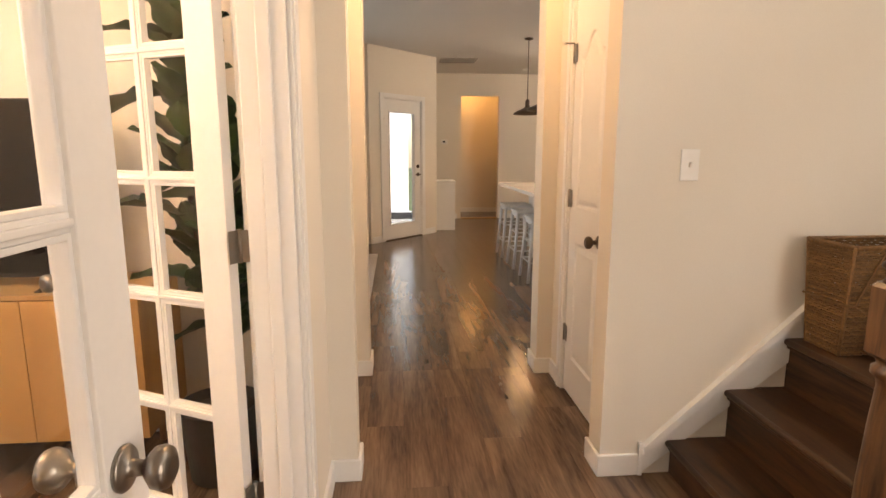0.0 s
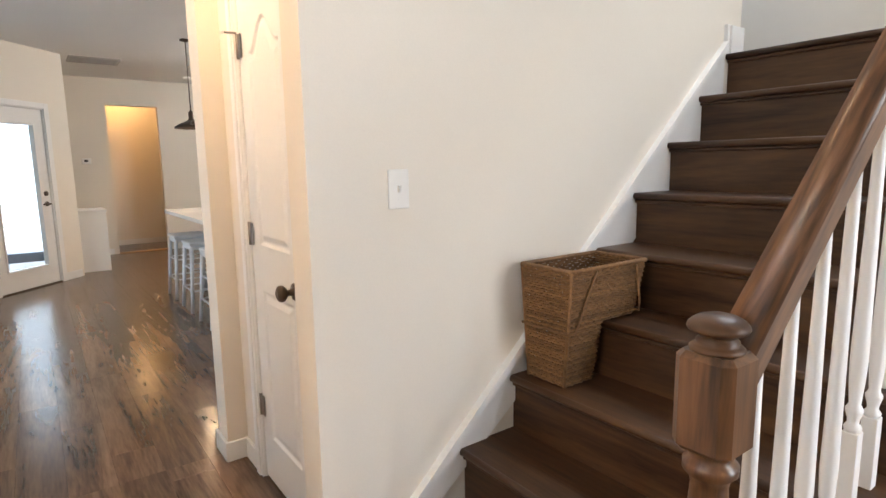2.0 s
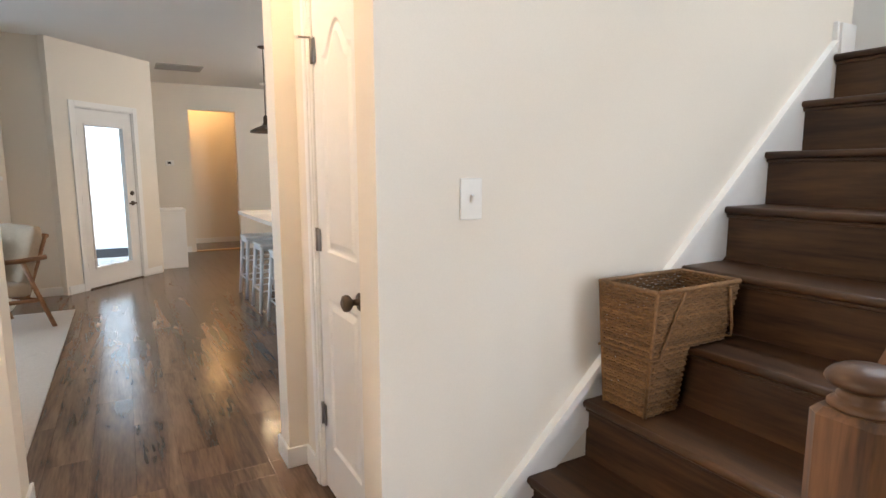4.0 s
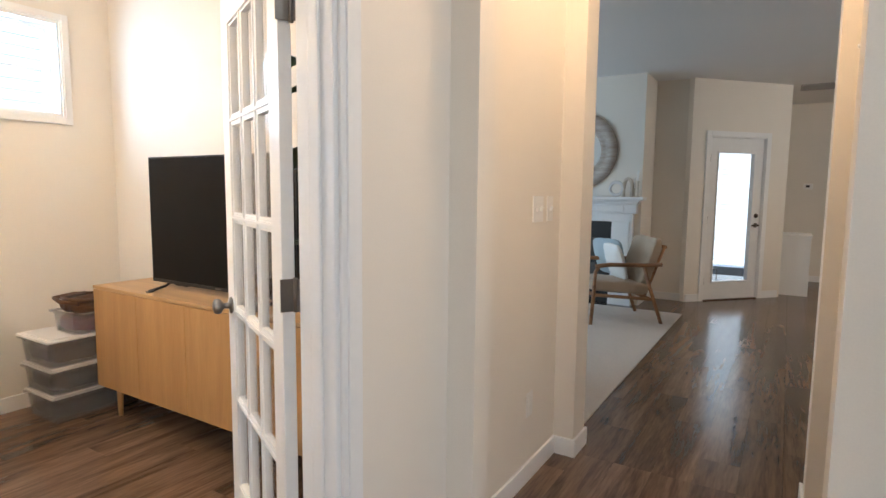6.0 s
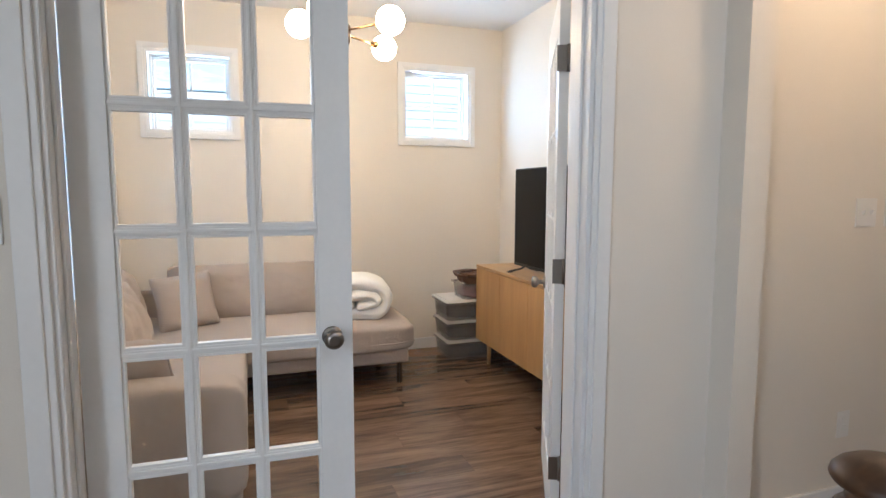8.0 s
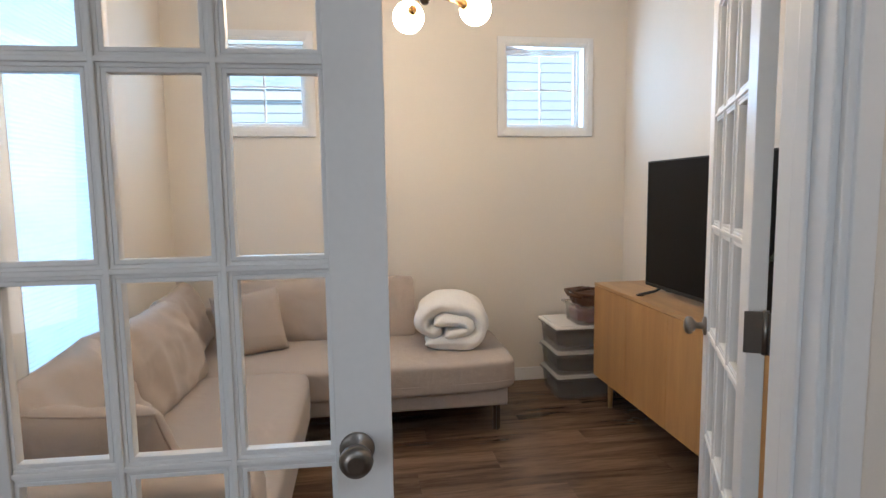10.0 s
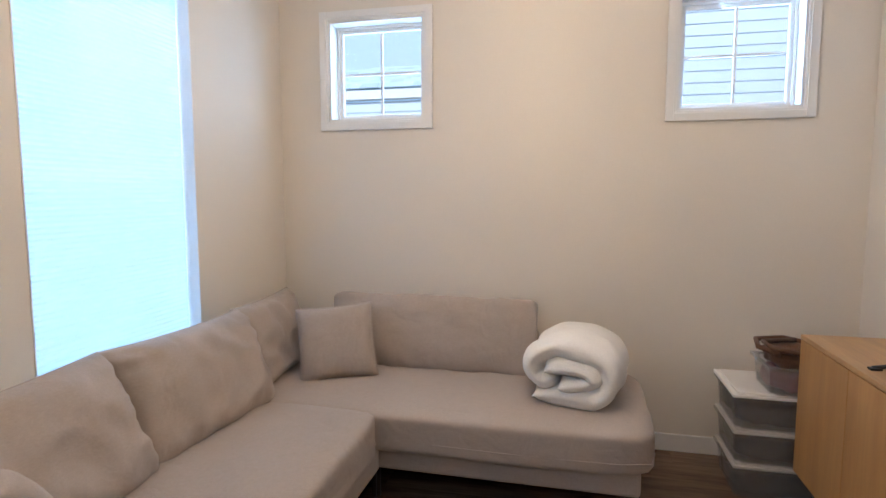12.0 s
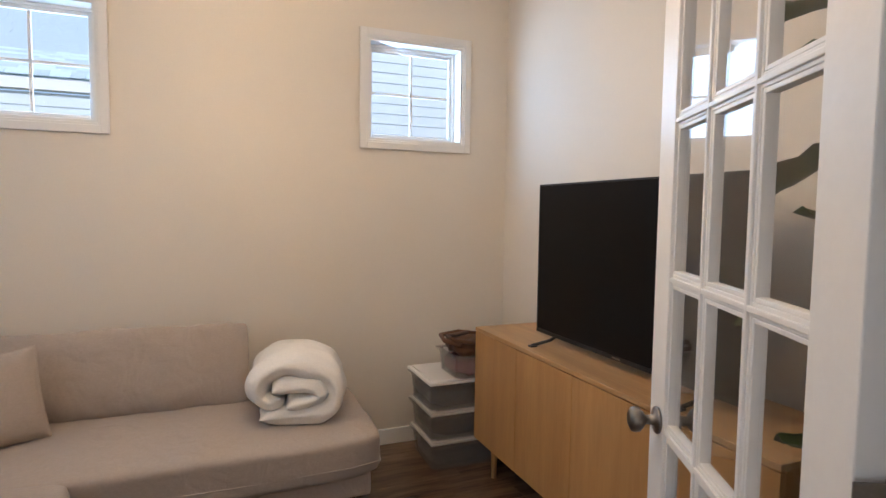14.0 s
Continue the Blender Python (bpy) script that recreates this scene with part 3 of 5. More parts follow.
def knob(parent, y, z, side, mat=NICKEL):
    """A round door knob with its rose on one face, its axis along x."""
    k = lathe([(0.030, 0), (0.031, 0.004), (0.028, 0.008), (0.012, 0.010), (0.010, 0.028), (0.018, 0.034), (0.027, 0.042), (0.029, 0.052), (0.026, 0.060), (0.014, 0.066)], 24)
    moved(k, Matrix.Translation((side, y, z)) @ Matrix.Rotation(radians(90 if side > 0.03 else -90), 4, "Y"))
    return part("knob", k, mat, parent, "brushed nickel round knob" if mat is NICKEL else "dark bronze round knob")


def french_leaf(m, flip, label):
    """A ten-by-five-lite leaf in the yz plane: y from 0 (hinge) to LW, x from 0 to LT."""
    t = thing("french_door", m, label, "door", "pair of french doors")
    s0, s1, bot, top = 0.098, 0.628, 0.205, 1.875
    fr = boxes((0, LT, 0, s0, 0, LH), (0, LT, s1, LW, 0, LH), (0, LT, s0, s1, 0, bot), (0, LT, s0, s1, top, LH), bevel=0.002)
    part("frame", fr, DOORWHITE, t)
    cols, rws, mw = 3, 5, 0.024
    lw, lh = (s1 - s0 - 2 * mw) / cols, (top - bot - 4 * mw) / rws
    for i in range(1, cols):
        y = s0 + i * lw + (i - 1) * mw
        part("muntin", boxes((0.006, LT - 0.006, y, y + mw, bot, top), (0.001, LT - 0.001, y + 0.007, y + mw - 0.007, bot, top), bevel=0.002), DOORWHITE, t)
    for i in range(1, rws):
        z = bot + i * lh + (i - 1) * mw
        part("muntin", boxes((0.0065, LT - 0.0065, s0, s1, z, z + mw), (0.0015, LT - 0.0015, s0, s1, z + 0.007, z + mw - 0.007), bevel=0.002), DOORWHITE, t)
    for i in range(cols):
        for j in range(rws):
            y, z = s0 + i * (lw + mw), bot + j * (lh + mw)
            p = part("pane", box(0.0155, 0.0195, y - 0.004, y + lw + 0.004, z - 0.004, z + lh + 0.004), GLASS, t, "clear glass pane")
            p.visible_shadow = False
            bead = boxes((0.007, LT - 0.007, y, y + 0.008, z, z + lh), (0.007, LT - 0.007, y + lw - 0.008, y + lw, z, z + lh), (0.0075, LT - 0.0075, y, y + lw, z, z + 0.008), (0.0075, LT - 0.0075, y, y + lw, z + lh - 0.008, z + lh), bevel=0.0015)
            part("bead", bead, DOORWHITE, t)
    knob(t, LW - 0.062, 0.885, LT)
    knob(t, LW - 0.062, 0.885, 0.0)
    part("latch", box(0.006, LT - 0.006, LW - 0.0005, LW + 0.0015, 0.855, 0.915), NICKEL, t, "nickel latch plate")
    return t


# near leaf shut; far leaf swung into the den
near_leaf = french_leaf(pose(-0.434, 0.0, 0.006, 0, 0, -1.5), False, "closed white french door leaf with fifteen glass lites")
OPEN = 26.8
far_leaf = french_leaf(Matrix.Translation((-0.456, 1.508, 0.008)) @ Matrix.Rotation(radians(90 - OPEN), 4, "Z") @ Matrix.Diagonal((-1, 1, 1, 1)), True, "open white french door leaf with fifteen glass lites")


def hinge(owner, place, turns):
    """A butt hinge under its door: a knuckle with two screwed plates."""
    back = owner.matrix_basis.inverted()
    k = part("hinge", moved(lathe([(0.0065, -0.046), (0.0065, 0.046)], 12), back @ Matrix.Translation(place)), NICKEL, owner, "brushed nickel butt hinge")
    for a in turns:
        pl = box(0.003, 0.040, -0.0012, 0.0012, -0.044, 0.044, bevel=0.0008)
        for z in (-0.028, 0.0, 0.028):
            absorb(pl, moved(lathe([(0.004, -0.0018), (0.004, 0.0018)], 8), Matrix.Translation((0.021 + (0.008 if z == 0 else 0), 0, z)) @ Matrix.Rotation(radians(90), 4, "X")))
        part("plate", moved(pl, back @ Matrix.Translation(place) @ Matrix.Rotation(radians(a), 4, "Z")), NICKEL, k, "screwed nickel plate")


for z in (0.30, 1.04, 1.785):
    hinge(far_leaf, (-0.446, 1.4990, z), (0, -90 - OPEN))

# ---- closet door ----
def moulded_panel(w, c0, c1, y0, y1, z0, z1, arch):
    """One field of a moulded door face towards -x: the flat from c0 to c1 across the width w, a sunk groove, and the panel with an eyebrow top."""
    bm = bmesh.new()
    n = 16
    sides = [(i / n, 0.0) for i in range(n)] + [(1.0, i / n) for i in range(n)] + [(1 - i / n, 1.0) for i in range(n)] + [(0.0, 1 - i / n) for i in range(n)]

    def brow(u, v):
        return arch * v * max(0, math.sin(math.pi * (u - 0.08) / 0.84)) ** 1.5 if 0.08 < u < 0.92 else 0.0

    def ring(inset, x):
        a0, a1, b0, b1 = y0 + inset, y1 - inset, z0 + inset, z1 - inset
        return [bm.verts.new((x, a0 + (a1 - a0) * u, b0 + (b1 - b0) * v + brow(u, v))) for u, v in sides]

    loops = [[bm.verts.new((0.0, w * u, c0 + (c1 - c0) * v)) for u, v in sides]]
    loops += [ring(d, x) for d, x in ((0.0, 0.0), (0.003, 0.0015), (0.010, 0.0065), (0.016, 0.0075), (0.022, 0.0065), (0.038, 0.0010), (0.042, 0.0))]
    for a, b in zip(loops, loops[1:]):
        for k in range(len(a)):
            bm.faces.new((a[k], a[(k + 1) % len(a)], b[(k + 1) % len(b)], b[k]))
    bm.faces.new(loops[-1])
    bmesh.ops.recalc_face_normals(bm, faces=bm.faces)
    if bm.faces[0].normal.x > 0:
        bmesh.ops.reverse_faces(bm, faces=bm.faces)
    return bm


cd = thing("closet_door", pose(0.876, 2.305, 0.012), "closed white two-panel closet door with arched top panel", "door")
part("slab", box(0.0085, 0.035, 0, 0.510, 0, 2.022), DOORWHITE, cd)
part("edge", boxes((0.0002, 0.009, 0.0002, 0.002, 0, 2.022), (0.0002, 0.009, 0.508, 0.5098, 0, 2.022)), DOORWHITE, cd)
part("panel", moulded_panel(0.510, 0.0, 0.91, 0.100, 0.410, 0.20, 0.82, 0.0), DOORWHITE, cd)
part("panel", moulded_panel(0.510, 0.91, 2.022, 0.100, 0.410, 1.00, 1.72, 0.10), DOORWHITE, cd)
knob(cd, 0.070, 0.875, 0.0, BRONZE)
for z in (0.33, 1.05, 1.765):
    hinge(cd, (0.870, 2.8165, z), (-88,))
ds = thing("door_stop", pose(0.868, 2.816, 1.815), "small nickel hinge-pin door stop", "door stop")
part("arm", rod((0, 0, 0), (-0.035, 0.03, 0.005), 0.004), NICKEL, ds)
part("tip", rod((-0.035, 0.03, 0.005), (-0.044, 0.037, 0.005), 0.008), PLATE, ds)


# ---- small den windows ----
def small_window(name, hole, label):
    y0, y1, z0, z1 = hole
    t = thing(name, pose(-3.175, y0, z0), label, "window", "small den windows", W)
    w, h = y1 - y0, z1 - z0
    c, o = 0.05, 0.003
    bm = bmesh.new()
    for x1, e in ((0.012, 0.0), (0.018, 0.012)):
        absorb(bm, boxes((o, x1, -c, -e, -c, h + c), (o, x1, w + e, w + c, -c, h + c), (o, x1, -e, w + e, -c, -e), (o, x1, -e, w + e, h + e, h + c), bevel=0.002))
    part("casing", bm, TRIM, t)
    part("liner", boxes((-0.125, 0.004, 0.0, 0.012, 0, h), (-0.125, 0.004, w - 0.012, w, 0, h), (-0.12, 0.004, 0.012, w - 0.012, 0, 0.012), (-0.12, 0.004, 0.012, w - 0.012, h - 0.012, h)), TRIM, t)
    f = 0.026
    part("window_frame", boxes((-0.125, -0.085, 0.012, f, 0.012, h - 0.012), (-0.125, -0.085, w - f, w - 0.012, 0.012, h - 0.012), (-0.125, -0.085, f, w - f, 0.012, f), (-0.125, -0.085, f, w - f, h - f, h - 0.012), bevel=0.003), TRIM, t)
    f2 = 0.046
    sash = part("sash", boxes((-0.118, -0.098, f, f2, f, h - f), (-0.118, -0.098, w - f2, w - f, f, h - f), (-0.118, -0.098, f2, w - f2, f, f2), (-0.118, -0.098, f2, w - f2, h - f2, h - f), bevel=0.003), TRIM, t)
    part("muntin", boxes((-0.112, -0.102, w / 2 - 0.007, w / 2 + 0.007, f2, h - f2)), TRIM, sash)
    part("muntin", boxes((-0.1115, -0.1025, f2, w - f2, h / 2 - 0.007, h / 2 + 0.007)), TRIM, sash)
    p = part("pane", box(-0.109, -0.105, f2 - 0.003, w - f2 + 0.003, f2 - 0.003, h - f2 + 0.003), GLASS, sash, "clear glass pane")
    p.visible_shadow = False
    return t


small_window("window_1", WIN_A, "small square white window with crossed muntins")
small_window("window_2", WIN_B, "small square white window with crossed muntins")

# large den window behind the cellular shade
t = thing("window_3", pose(-2.385, -0.51, 0.5), "large white double-hung window behind a shade", "window", "", W)
w, h = 0.83, 1.85
part("liner", boxes((0, 0.006, -0.12, 0.002, 0, h), (w - 0.006, w, -0.12, 0.002, 0, h), (0.006, w - 0.006, -0.12, 0.012, 0, 0.015), (0.006, w - 0.006, -0.12, 0.002, h - 0.006, h)), TRIM, t)
part("sash", boxes((0.015, 0.06, -0.115, -0.08, 0.015, h - 0.015), (w - 0.06, w - 0.015, -0.115, -0.08, 0.015, h - 0.015), (0.06, w - 0.06, -0.115, -0.08, 0.015, 0.06), (0.06, w - 0.06, -0.115, -0.08, h - 0.06, h - 0.015), (0.06, w - 0.06, -0.115, -0.08, 0.88, 0.94), bevel=0.003), TRIM, t)
p = part("pane", box(0.058, w - 0.058, -0.099, -0.095, 0.058, h - 0.058), GLASS, t)
p.visible_shadow = False
sh = thing("cellular_shade", pose(-2.375, -0.572, 0.515), "closed white cellular window shade glowing with daylight", "shade")
bm = bmesh.new()
pitch, n = 0.0195, 92
prev = None
for i in range(n * 2 + 1):
    z = 0.02 + i * pitch / 2
    y = 0.0035 if i % 2 else 0.0
    row = [bm.verts.new((x, y, z)) for x in (0.002, 0.808)]
    if prev:
        bm.faces.new((prev[0], prev[1], row[1], row[0]))
    prev = row
bmesh.ops.solidify(bm, geom=bm.faces, thickness=0.0015)
part("cloth", bm, SHADECLOTH, sh)
part("bottom_rail", box(0.002, 0.808, -0.008, 0.014, 0.002, 0.02, bevel=0.003), TRIM, sh)


# ---- stairs ----
SX, SZ, RUN, RISE, Y0, Y1, N = 1.038, 0.147, 0.2295, 0.2070, 0.93, 1.985, 9


def step_x(k):
    return SX + RUN * k


def step_z(k):
    return SZ + RISE * k


stair = thing("staircase", pose(0, 0, 0), "dark-stained wooden staircase with white skirt board", "staircase")
for k in range(N):
    x, z = step_x(k), step_z(k)
    far = x + RUN + 0.03 if k < N - 1 else 3.95
    tr = bmesh.new()
    bm_box(tr, x, far, Y0 - 0.02 if k < N - 1 else Y0, Y1 - 0.002, z - 0.028, z)
    es = [e for e in tr.edges if all(abs(v.co.x - x) < 1e-4 for v in e.verts) and abs(e.verts[0].co.z - e.verts[1].co.z) < 1e-4]
    bmesh.ops.bevel(tr, geom=es, offset=0.013, segments=4, profile=0.5, affect="EDGES")
    for f in tr.faces:
        f.smooth = len(f.verts) == 4 and f.calc_area() < 0.02
    part("tread", tr, STAIR, stair)
    part("riser", box(x + 0.028, x + 0.045, Y0, Y1 - 0.002, 0.0 if k == 0 else step_z(k - 1), z - 0.028), STAIR, stair)
    part("cove", box(x + 0.014, x + 0.028, Y0, Y1 - 0.002, z - 0.042, z - 0.028, bevel=0.004), STAIR, stair)
bm = bmesh.new()
xs = [step_x(k) + 0.046 for k in range(N)] + [3.95]
for k in range(N):
    bm_box(bm, xs[k], xs[k + 1], Y0 + 0.004, Y0 + 0.10, 0, step_z(k) - 0.029)
part("side_wall", bm, PAINT, stair, "off-white painted side under the treads")
part("landing_floor", box(2.99, 3.95, 1.984, 3.05, step_z(8) - 0.03, step_z(8)), STAIR, stair)


def skirt(z_off, th, y, x0=0.93, x1=2.85, drop=0.30):
    bm = bmesh.new()
    f = lambda x: 0.135 + z_off + 0.905 * (x - 0.975)
    low = [(x0, 0.0), (x1, step_z(8) - 0.32), (x1, f(x1)), (0.975, f(0.975)), (x0, 0.125 + z_off)]
    a = [bm.verts.new((x, y, z)) for x, z in low]
    b = [bm.verts.new((x, y - th, z)) for x, z in low]
    bm.faces.new(a[::-1])
    bm.faces.new(b)
    for i in range(5):
        bm.faces.new((a[i], a[(i + 1) % 5], b[(i + 1) % 5], b[i]))
    bmesh.ops.recalc_face_normals(bm, faces=bm.faces)
    return bm


part("skirt_board", skirt(0, 0.012, 1.985), TRIM, stair, "white painted skirt board")
cap = bmesh.new()
f = lambda x: 0.135 + 0.905 * (x - 0.975)
for y1, dz0, dz1 in ((1.985 - 0.030, -0.012, 0.022), (1.985 - 0.019, -0.030, -0.012)):
    pts = [(0.945, f(0.945) + dz0), (2.85, f(2.85) + dz0), (2.85, f(2.85) + dz1), (0.945, f(0.945) + dz1)]
    a = [cap.verts.new((x, 1.985, z)) for x, z in pts]
    b = [cap.verts.new((x, y1, z)) for x, z in pts]
    cap.faces.new(b)
    for i in range(4):
        cap.faces.new((a[i], a[(i + 1) % 4], b[(i + 1) % 4], b[i]))
bmesh.ops.recalc_face_normals(cap, faces=cap.faces)
absorb(cap, boxes((2.85, 2.868, 1.965, 1.985, 1.80, 1.93), (2.90, 3.014, 1.971, 1.985, step_z(8), step_z(8) + 0.13), (0.93, 0.948, 1.967, 1.985, 0, 0.14), bevel=0.003))
part("skirt_cap", cap, TRIM, stair, "white painted skirt moulding")

# newel, handrail and balusters
bal = thing("stair_balustrade", pose(0, 0, 0), "oak handrail and newel with white turned balusters", "railing")
NX, NY = 0.975, 0.965
RAIL_Y = 0.960
part("newel_post", moved(absorb(box(-0.046, 0.046, -0.046, 0.046, 0, 0.30, bevel=0.004), lathe([(0.043, 0.30), (0.045, 0.315), (0.036, 0.33), (0.030, 0.36), (0.036, 0.42), (0.041, 0.50), (0.040, 0.60), (0.033, 0.74), (0.027, 0.82), (0.030, 0.835), (0.040, 0.845), (0.040, 0.858), (0.031, 0.866), (0.036, 0.88), (0.041, 0.893)], 28)), pose(NX, NY, 0)), OAK_POST, bal)
blk = box(-0.046, 0.046, -0.046, 0.046, 0.880, 1.034)
bmesh.ops.bevel(blk, geom=[e for e in blk.edges if abs(e.verts[0].co.z - e.verts[1].co.z) > 0.01], offset=0.015, segments=1, affect="EDGES")
bmesh.ops.bevel(blk, geom=[e for e in blk.edges if abs(e.verts[0].co.z - e.verts[1].co.z) < 1e-5], offset=0.009, segments=1, affect="EDGES")
part("newel_block", moved(blk, pose(NX, NY, 0)), OAK_POST, bal)
part("finial", moved(lathe([(0.036, 1.008), (0.041, 1.012), (0.042, 1.018), (0.037, 1.024), (0.031, 1.028), (0.033, 1.033), (0.029, 1.038), (0.0275, 1.044), (0.036, 1.049), (0.0445, 1.054), (0.047, 1.060), (0.0455, 1.067), (0.040, 1.075), (0.031, 1.082), (0.018, 1.087), (0.006, 1.0885)], 36), pose(NX, NY, 0.305) @ Matrix.Diagonal((0.93, 0.93, 0.72, 1))), STAIR, bal, "dark-stained turned finial")


def rail_z(x):
    return 0.965 + (RISE / RUN) * (x - 0.975)


prof = [(-0.030, -0.030), (-0.026, 0.004), (-0.031, 0.016), (-0.024, 0.034), (0, 0.040), (0.024, 0.034), (0.031, 0.016), (0.026, 0.004), (0.030, -0.030)]
PITCH = math.atan2(RISE, RUN)
bm = bmesh.new()
ends = [[bm.verts.new((x, u, v * 0.99)) for u, v in prof] for x in (0.0, (3.4 - NX - 0.02) / math.cos(PITCH))]
for i in range(len(prof)):
    j = (i + 1) % len(prof)
    bm.faces.new((ends[0][i], ends[0][j], ends[1][j], ends[1][i])).smooth = 0 < i < 8
bm.faces.new(ends[0])
bm.faces.new(ends[1][::-1])
bmesh.ops.recalc_face_normals(bm, faces=bm.faces)
rail = part("handrail", bm, OAK_RAIL, bal, "medium oak handrail")
rail.matrix_basis = pose(NX + 0.02, RAIL_Y, rail_z(NX + 0.02), 0, -math.degrees(PITCH), 0)


def baluster(x, zb, zt):
    h = zt - zb
    bm = box(-0.016, 0.016, -0.016, 0.016, 0, 0.17, bevel=0.002)
    absorb(bm, lathe([(0.015, 0.17), (0.017, 0.18), (0.011, 0.19), (0.012, 0.20), (0.0165, 0.215), (0.0165, 0.222), (0.011, 0.232), (0.0145, 0.28), (0.0165, 0.33), (0.0155, 0.40), (0.012, h * 0.75), (0.0095, h)], 14))
    return moved(bm, pose(x, RAIL_Y, zb))


for k in range(N):
    for off in (0.055, 0.172):
        x = step_x(k) + off
        part("baluster", baluster(x, step_z(k), rail_z(x) - 0.036), TRIM, bal, "white turned baluster")

# ---- wicker stair basket ----
def wicker_basket():
    t = thing("stair_basket", pose(1.528, 1.722, step_z(2)), "brown woven wicker stair basket standing on two steps", "basket")
    top, cut, w, xa, xb = 0.405, 0.210, 0.222, 0.192, 0.385
    # walls as an outline in the xz plane: low part on one step, upper part reaching over the next
    rings, r = 46, 0.0047

    def span(z):
        f = 1 - z / top
        return 0.030 * f, (xa - 0.022 * f) if z < cut + 0.004 else xb - 0.060 * f, 0.050 * f, w - 0.006 * f

    for i in range(rings):
        z = 0.006 + i * (top - 0.012) / (rings - 1)
        x0, x1, y0, y1 = span(z)
        pts = []
        for (ax, ay), (bx, by) in (((x0, y0), (x1, y0)), ((x1, y0), (x1, y1)), ((x1, y1), (x0, y1)), ((x0, y1), (x0, y0))):
            cnt = max(4, int(((bx - ax) ** 2 + (by - ay) ** 2) ** 0.5 / 0.011))
            nx, ny = (by - ay), -(bx - ax)
            ln = math.hypot(nx, ny)
            for k in range(cnt):
                q = k / cnt
                wob = 0.0030 * (1 if (k + i) % 2 else -1)
                pts.append((ax + (bx - ax) * q + nx / ln * wob, ay + (by - ay) * q + ny / ln * wob, z + 0.0014 * math.sin(k * 1.7 + i * 2.3)))
        pts.append(pts[0])
        part("strand", tube(pts, r, 5), WICKER, t)
    x0, x1, y0, y1 = span(0.006)
    part("bottom", box(x0, x1, y0, y1, 0.004, 0.012), WICKERSHADED, t, "woven bottom")
    xs0, xs1, ys0, ys1 = span(cut + 0.006)
    part("bottom", box(xa - 0.03, xs1, ys0, ys1, cut + 0.002, cut + 0.010), WICKERSHADED, t, "woven bottom")
    rim = tube([(0, 0, top), (xb, 0, top), (xb, w, top), (0, w, top), (0, 0, top)], 0.0080, 8)
    part("rim", rim, WICKER, t, "braided rim")
    hz = cut - 0.012
    hx, hx1, hy, hy1 = span(hz)
    front = tube([(0.115, -0.007, top - 0.006), (0.085, hy * 0.4 - 0.010, top - 0.075), (hx + 0.022, hy - 0.014, hz), (hx - 0.010, hy - 0.012, hz), (hx - 0.012, hy1 + 0.004, hz)], 0.0046, 6)
    part("handle", front, WICKER, t, "woven cord handle")
    back = tube([(xb - 0.06, -0.007, top - 0.010), (xb - 0.02, hy * 0.6 - 0.012, cut + 0.05), (xb - 0.012, hy * 0.8 - 0.010, cut + 0.012), (xb - 0.030, hy - 0.004, cut + 0.016)], 0.0046, 6)
    part("handle", back, WICKER, t, "woven cord handle")
    for near in (True, False):
        lo, hi = span(0.0), span(top)
        part("post", rod((lo[0], lo[2] if near else lo[3], 0), (hi[0], hi[2] if near else hi[3], top), 0.0065, 6), WICKER, t)
    return t


wicker_basket()


# ---- switches and outlets ----
def switch_plate(m, gangs, label, dimmer=False):
    t = thing("light_switch", m, label, "light switch")
    w = 0.072 + 0.046 * (gangs - 1)
    part("plate", box(-w / 2, w / 2, -0.0055, 0, -0.058, 0.058, bevel=0.003), PLATE, t)
    for g in range(gangs):
        cx = (g - (gangs - 1) / 2) * 0.046
        part("toggle", moved(box(-0.0045, 0.0045, -0.011, 0.0, -0.010, 0.010, bevel=0.0015), pose(cx, -0.006, 0.003, 20)), PLATE, t)
        for sz in (-0.0305, 0.0305):
            part("screw", moved(lathe([(0.003, 0), (0.0026, 0.0012)], 10), pose(cx, -0.0053, sz, 90)), PLATE, t)
    return t


switch_plate(pose(1.058, 1.985, 1.24), 1, "white single toggle light switch on the wall")
switch_plate(pose(-0.295, 2.80, 1.243, 0, 0, 90), 2, "white double toggle light switch on the wall")
switch_plate(pose(-0.295, 2.945, 1.243, 0, 0, 90), 1, "white single light switch on the wall")
switch_plate(pose(-0.295, -0.17, 1.255, 0, 0, 90), 2, "white double toggle light switch on the wall")


def outlet(m, label):
    t = thing("wall_outlet", m, label, "outlet")
    part("plate", box(-0.035, 0.035, -0.005, 0, -0.057, 0.057, bevel=0.003), PLATE, t)
    for z in (-0.02, 0.02):
        part("socket", box(-0.016, 0.016, -0.0075, -0.004, z - 0.014, z + 0.014, bevel=0.003), PLATE, t)
    return t


outlet(pose(-0.295, 2.76, 0.36, 0, 0, 90), "white duplex wall outlet")


# ---- den: sofa ----
def puffed(sx, sy, sz, at, seed=0, tilt=(0, 0, 0), **k):
    return moved(cushion(sx, sy, sz, seed=seed, **k), pose(*at, *tilt))


sofa = thing("sectional_sofa", pose(-2.7, 0.0, 0), "light grey fabric L-shaped sectional sofa with loose cushions", "sofa")
OX = Matrix.Translation((2.7, 0, 0))


def sofa_part(name, bm, mat, label=""):
    return part(name, moved(bm, OX), mat, sofa, label)


sofa_part("base", box(-3.15, -2.33, -0.47, 1.45, 0.160, 0.265, bevel=0.015), SOFA)
sofa_part("base", box(-2.328, -0.80, -0.47, 0.385, 0.160, 0.265, bevel=0.015), SOFA)
sofa_part("seat_cushion", puffed(0.87, 1.97, 0.205, (-2.725, 0.525, 0.336), 1, puff=0.10, wrinkle=0.005, power=5, n=18), SOFA)
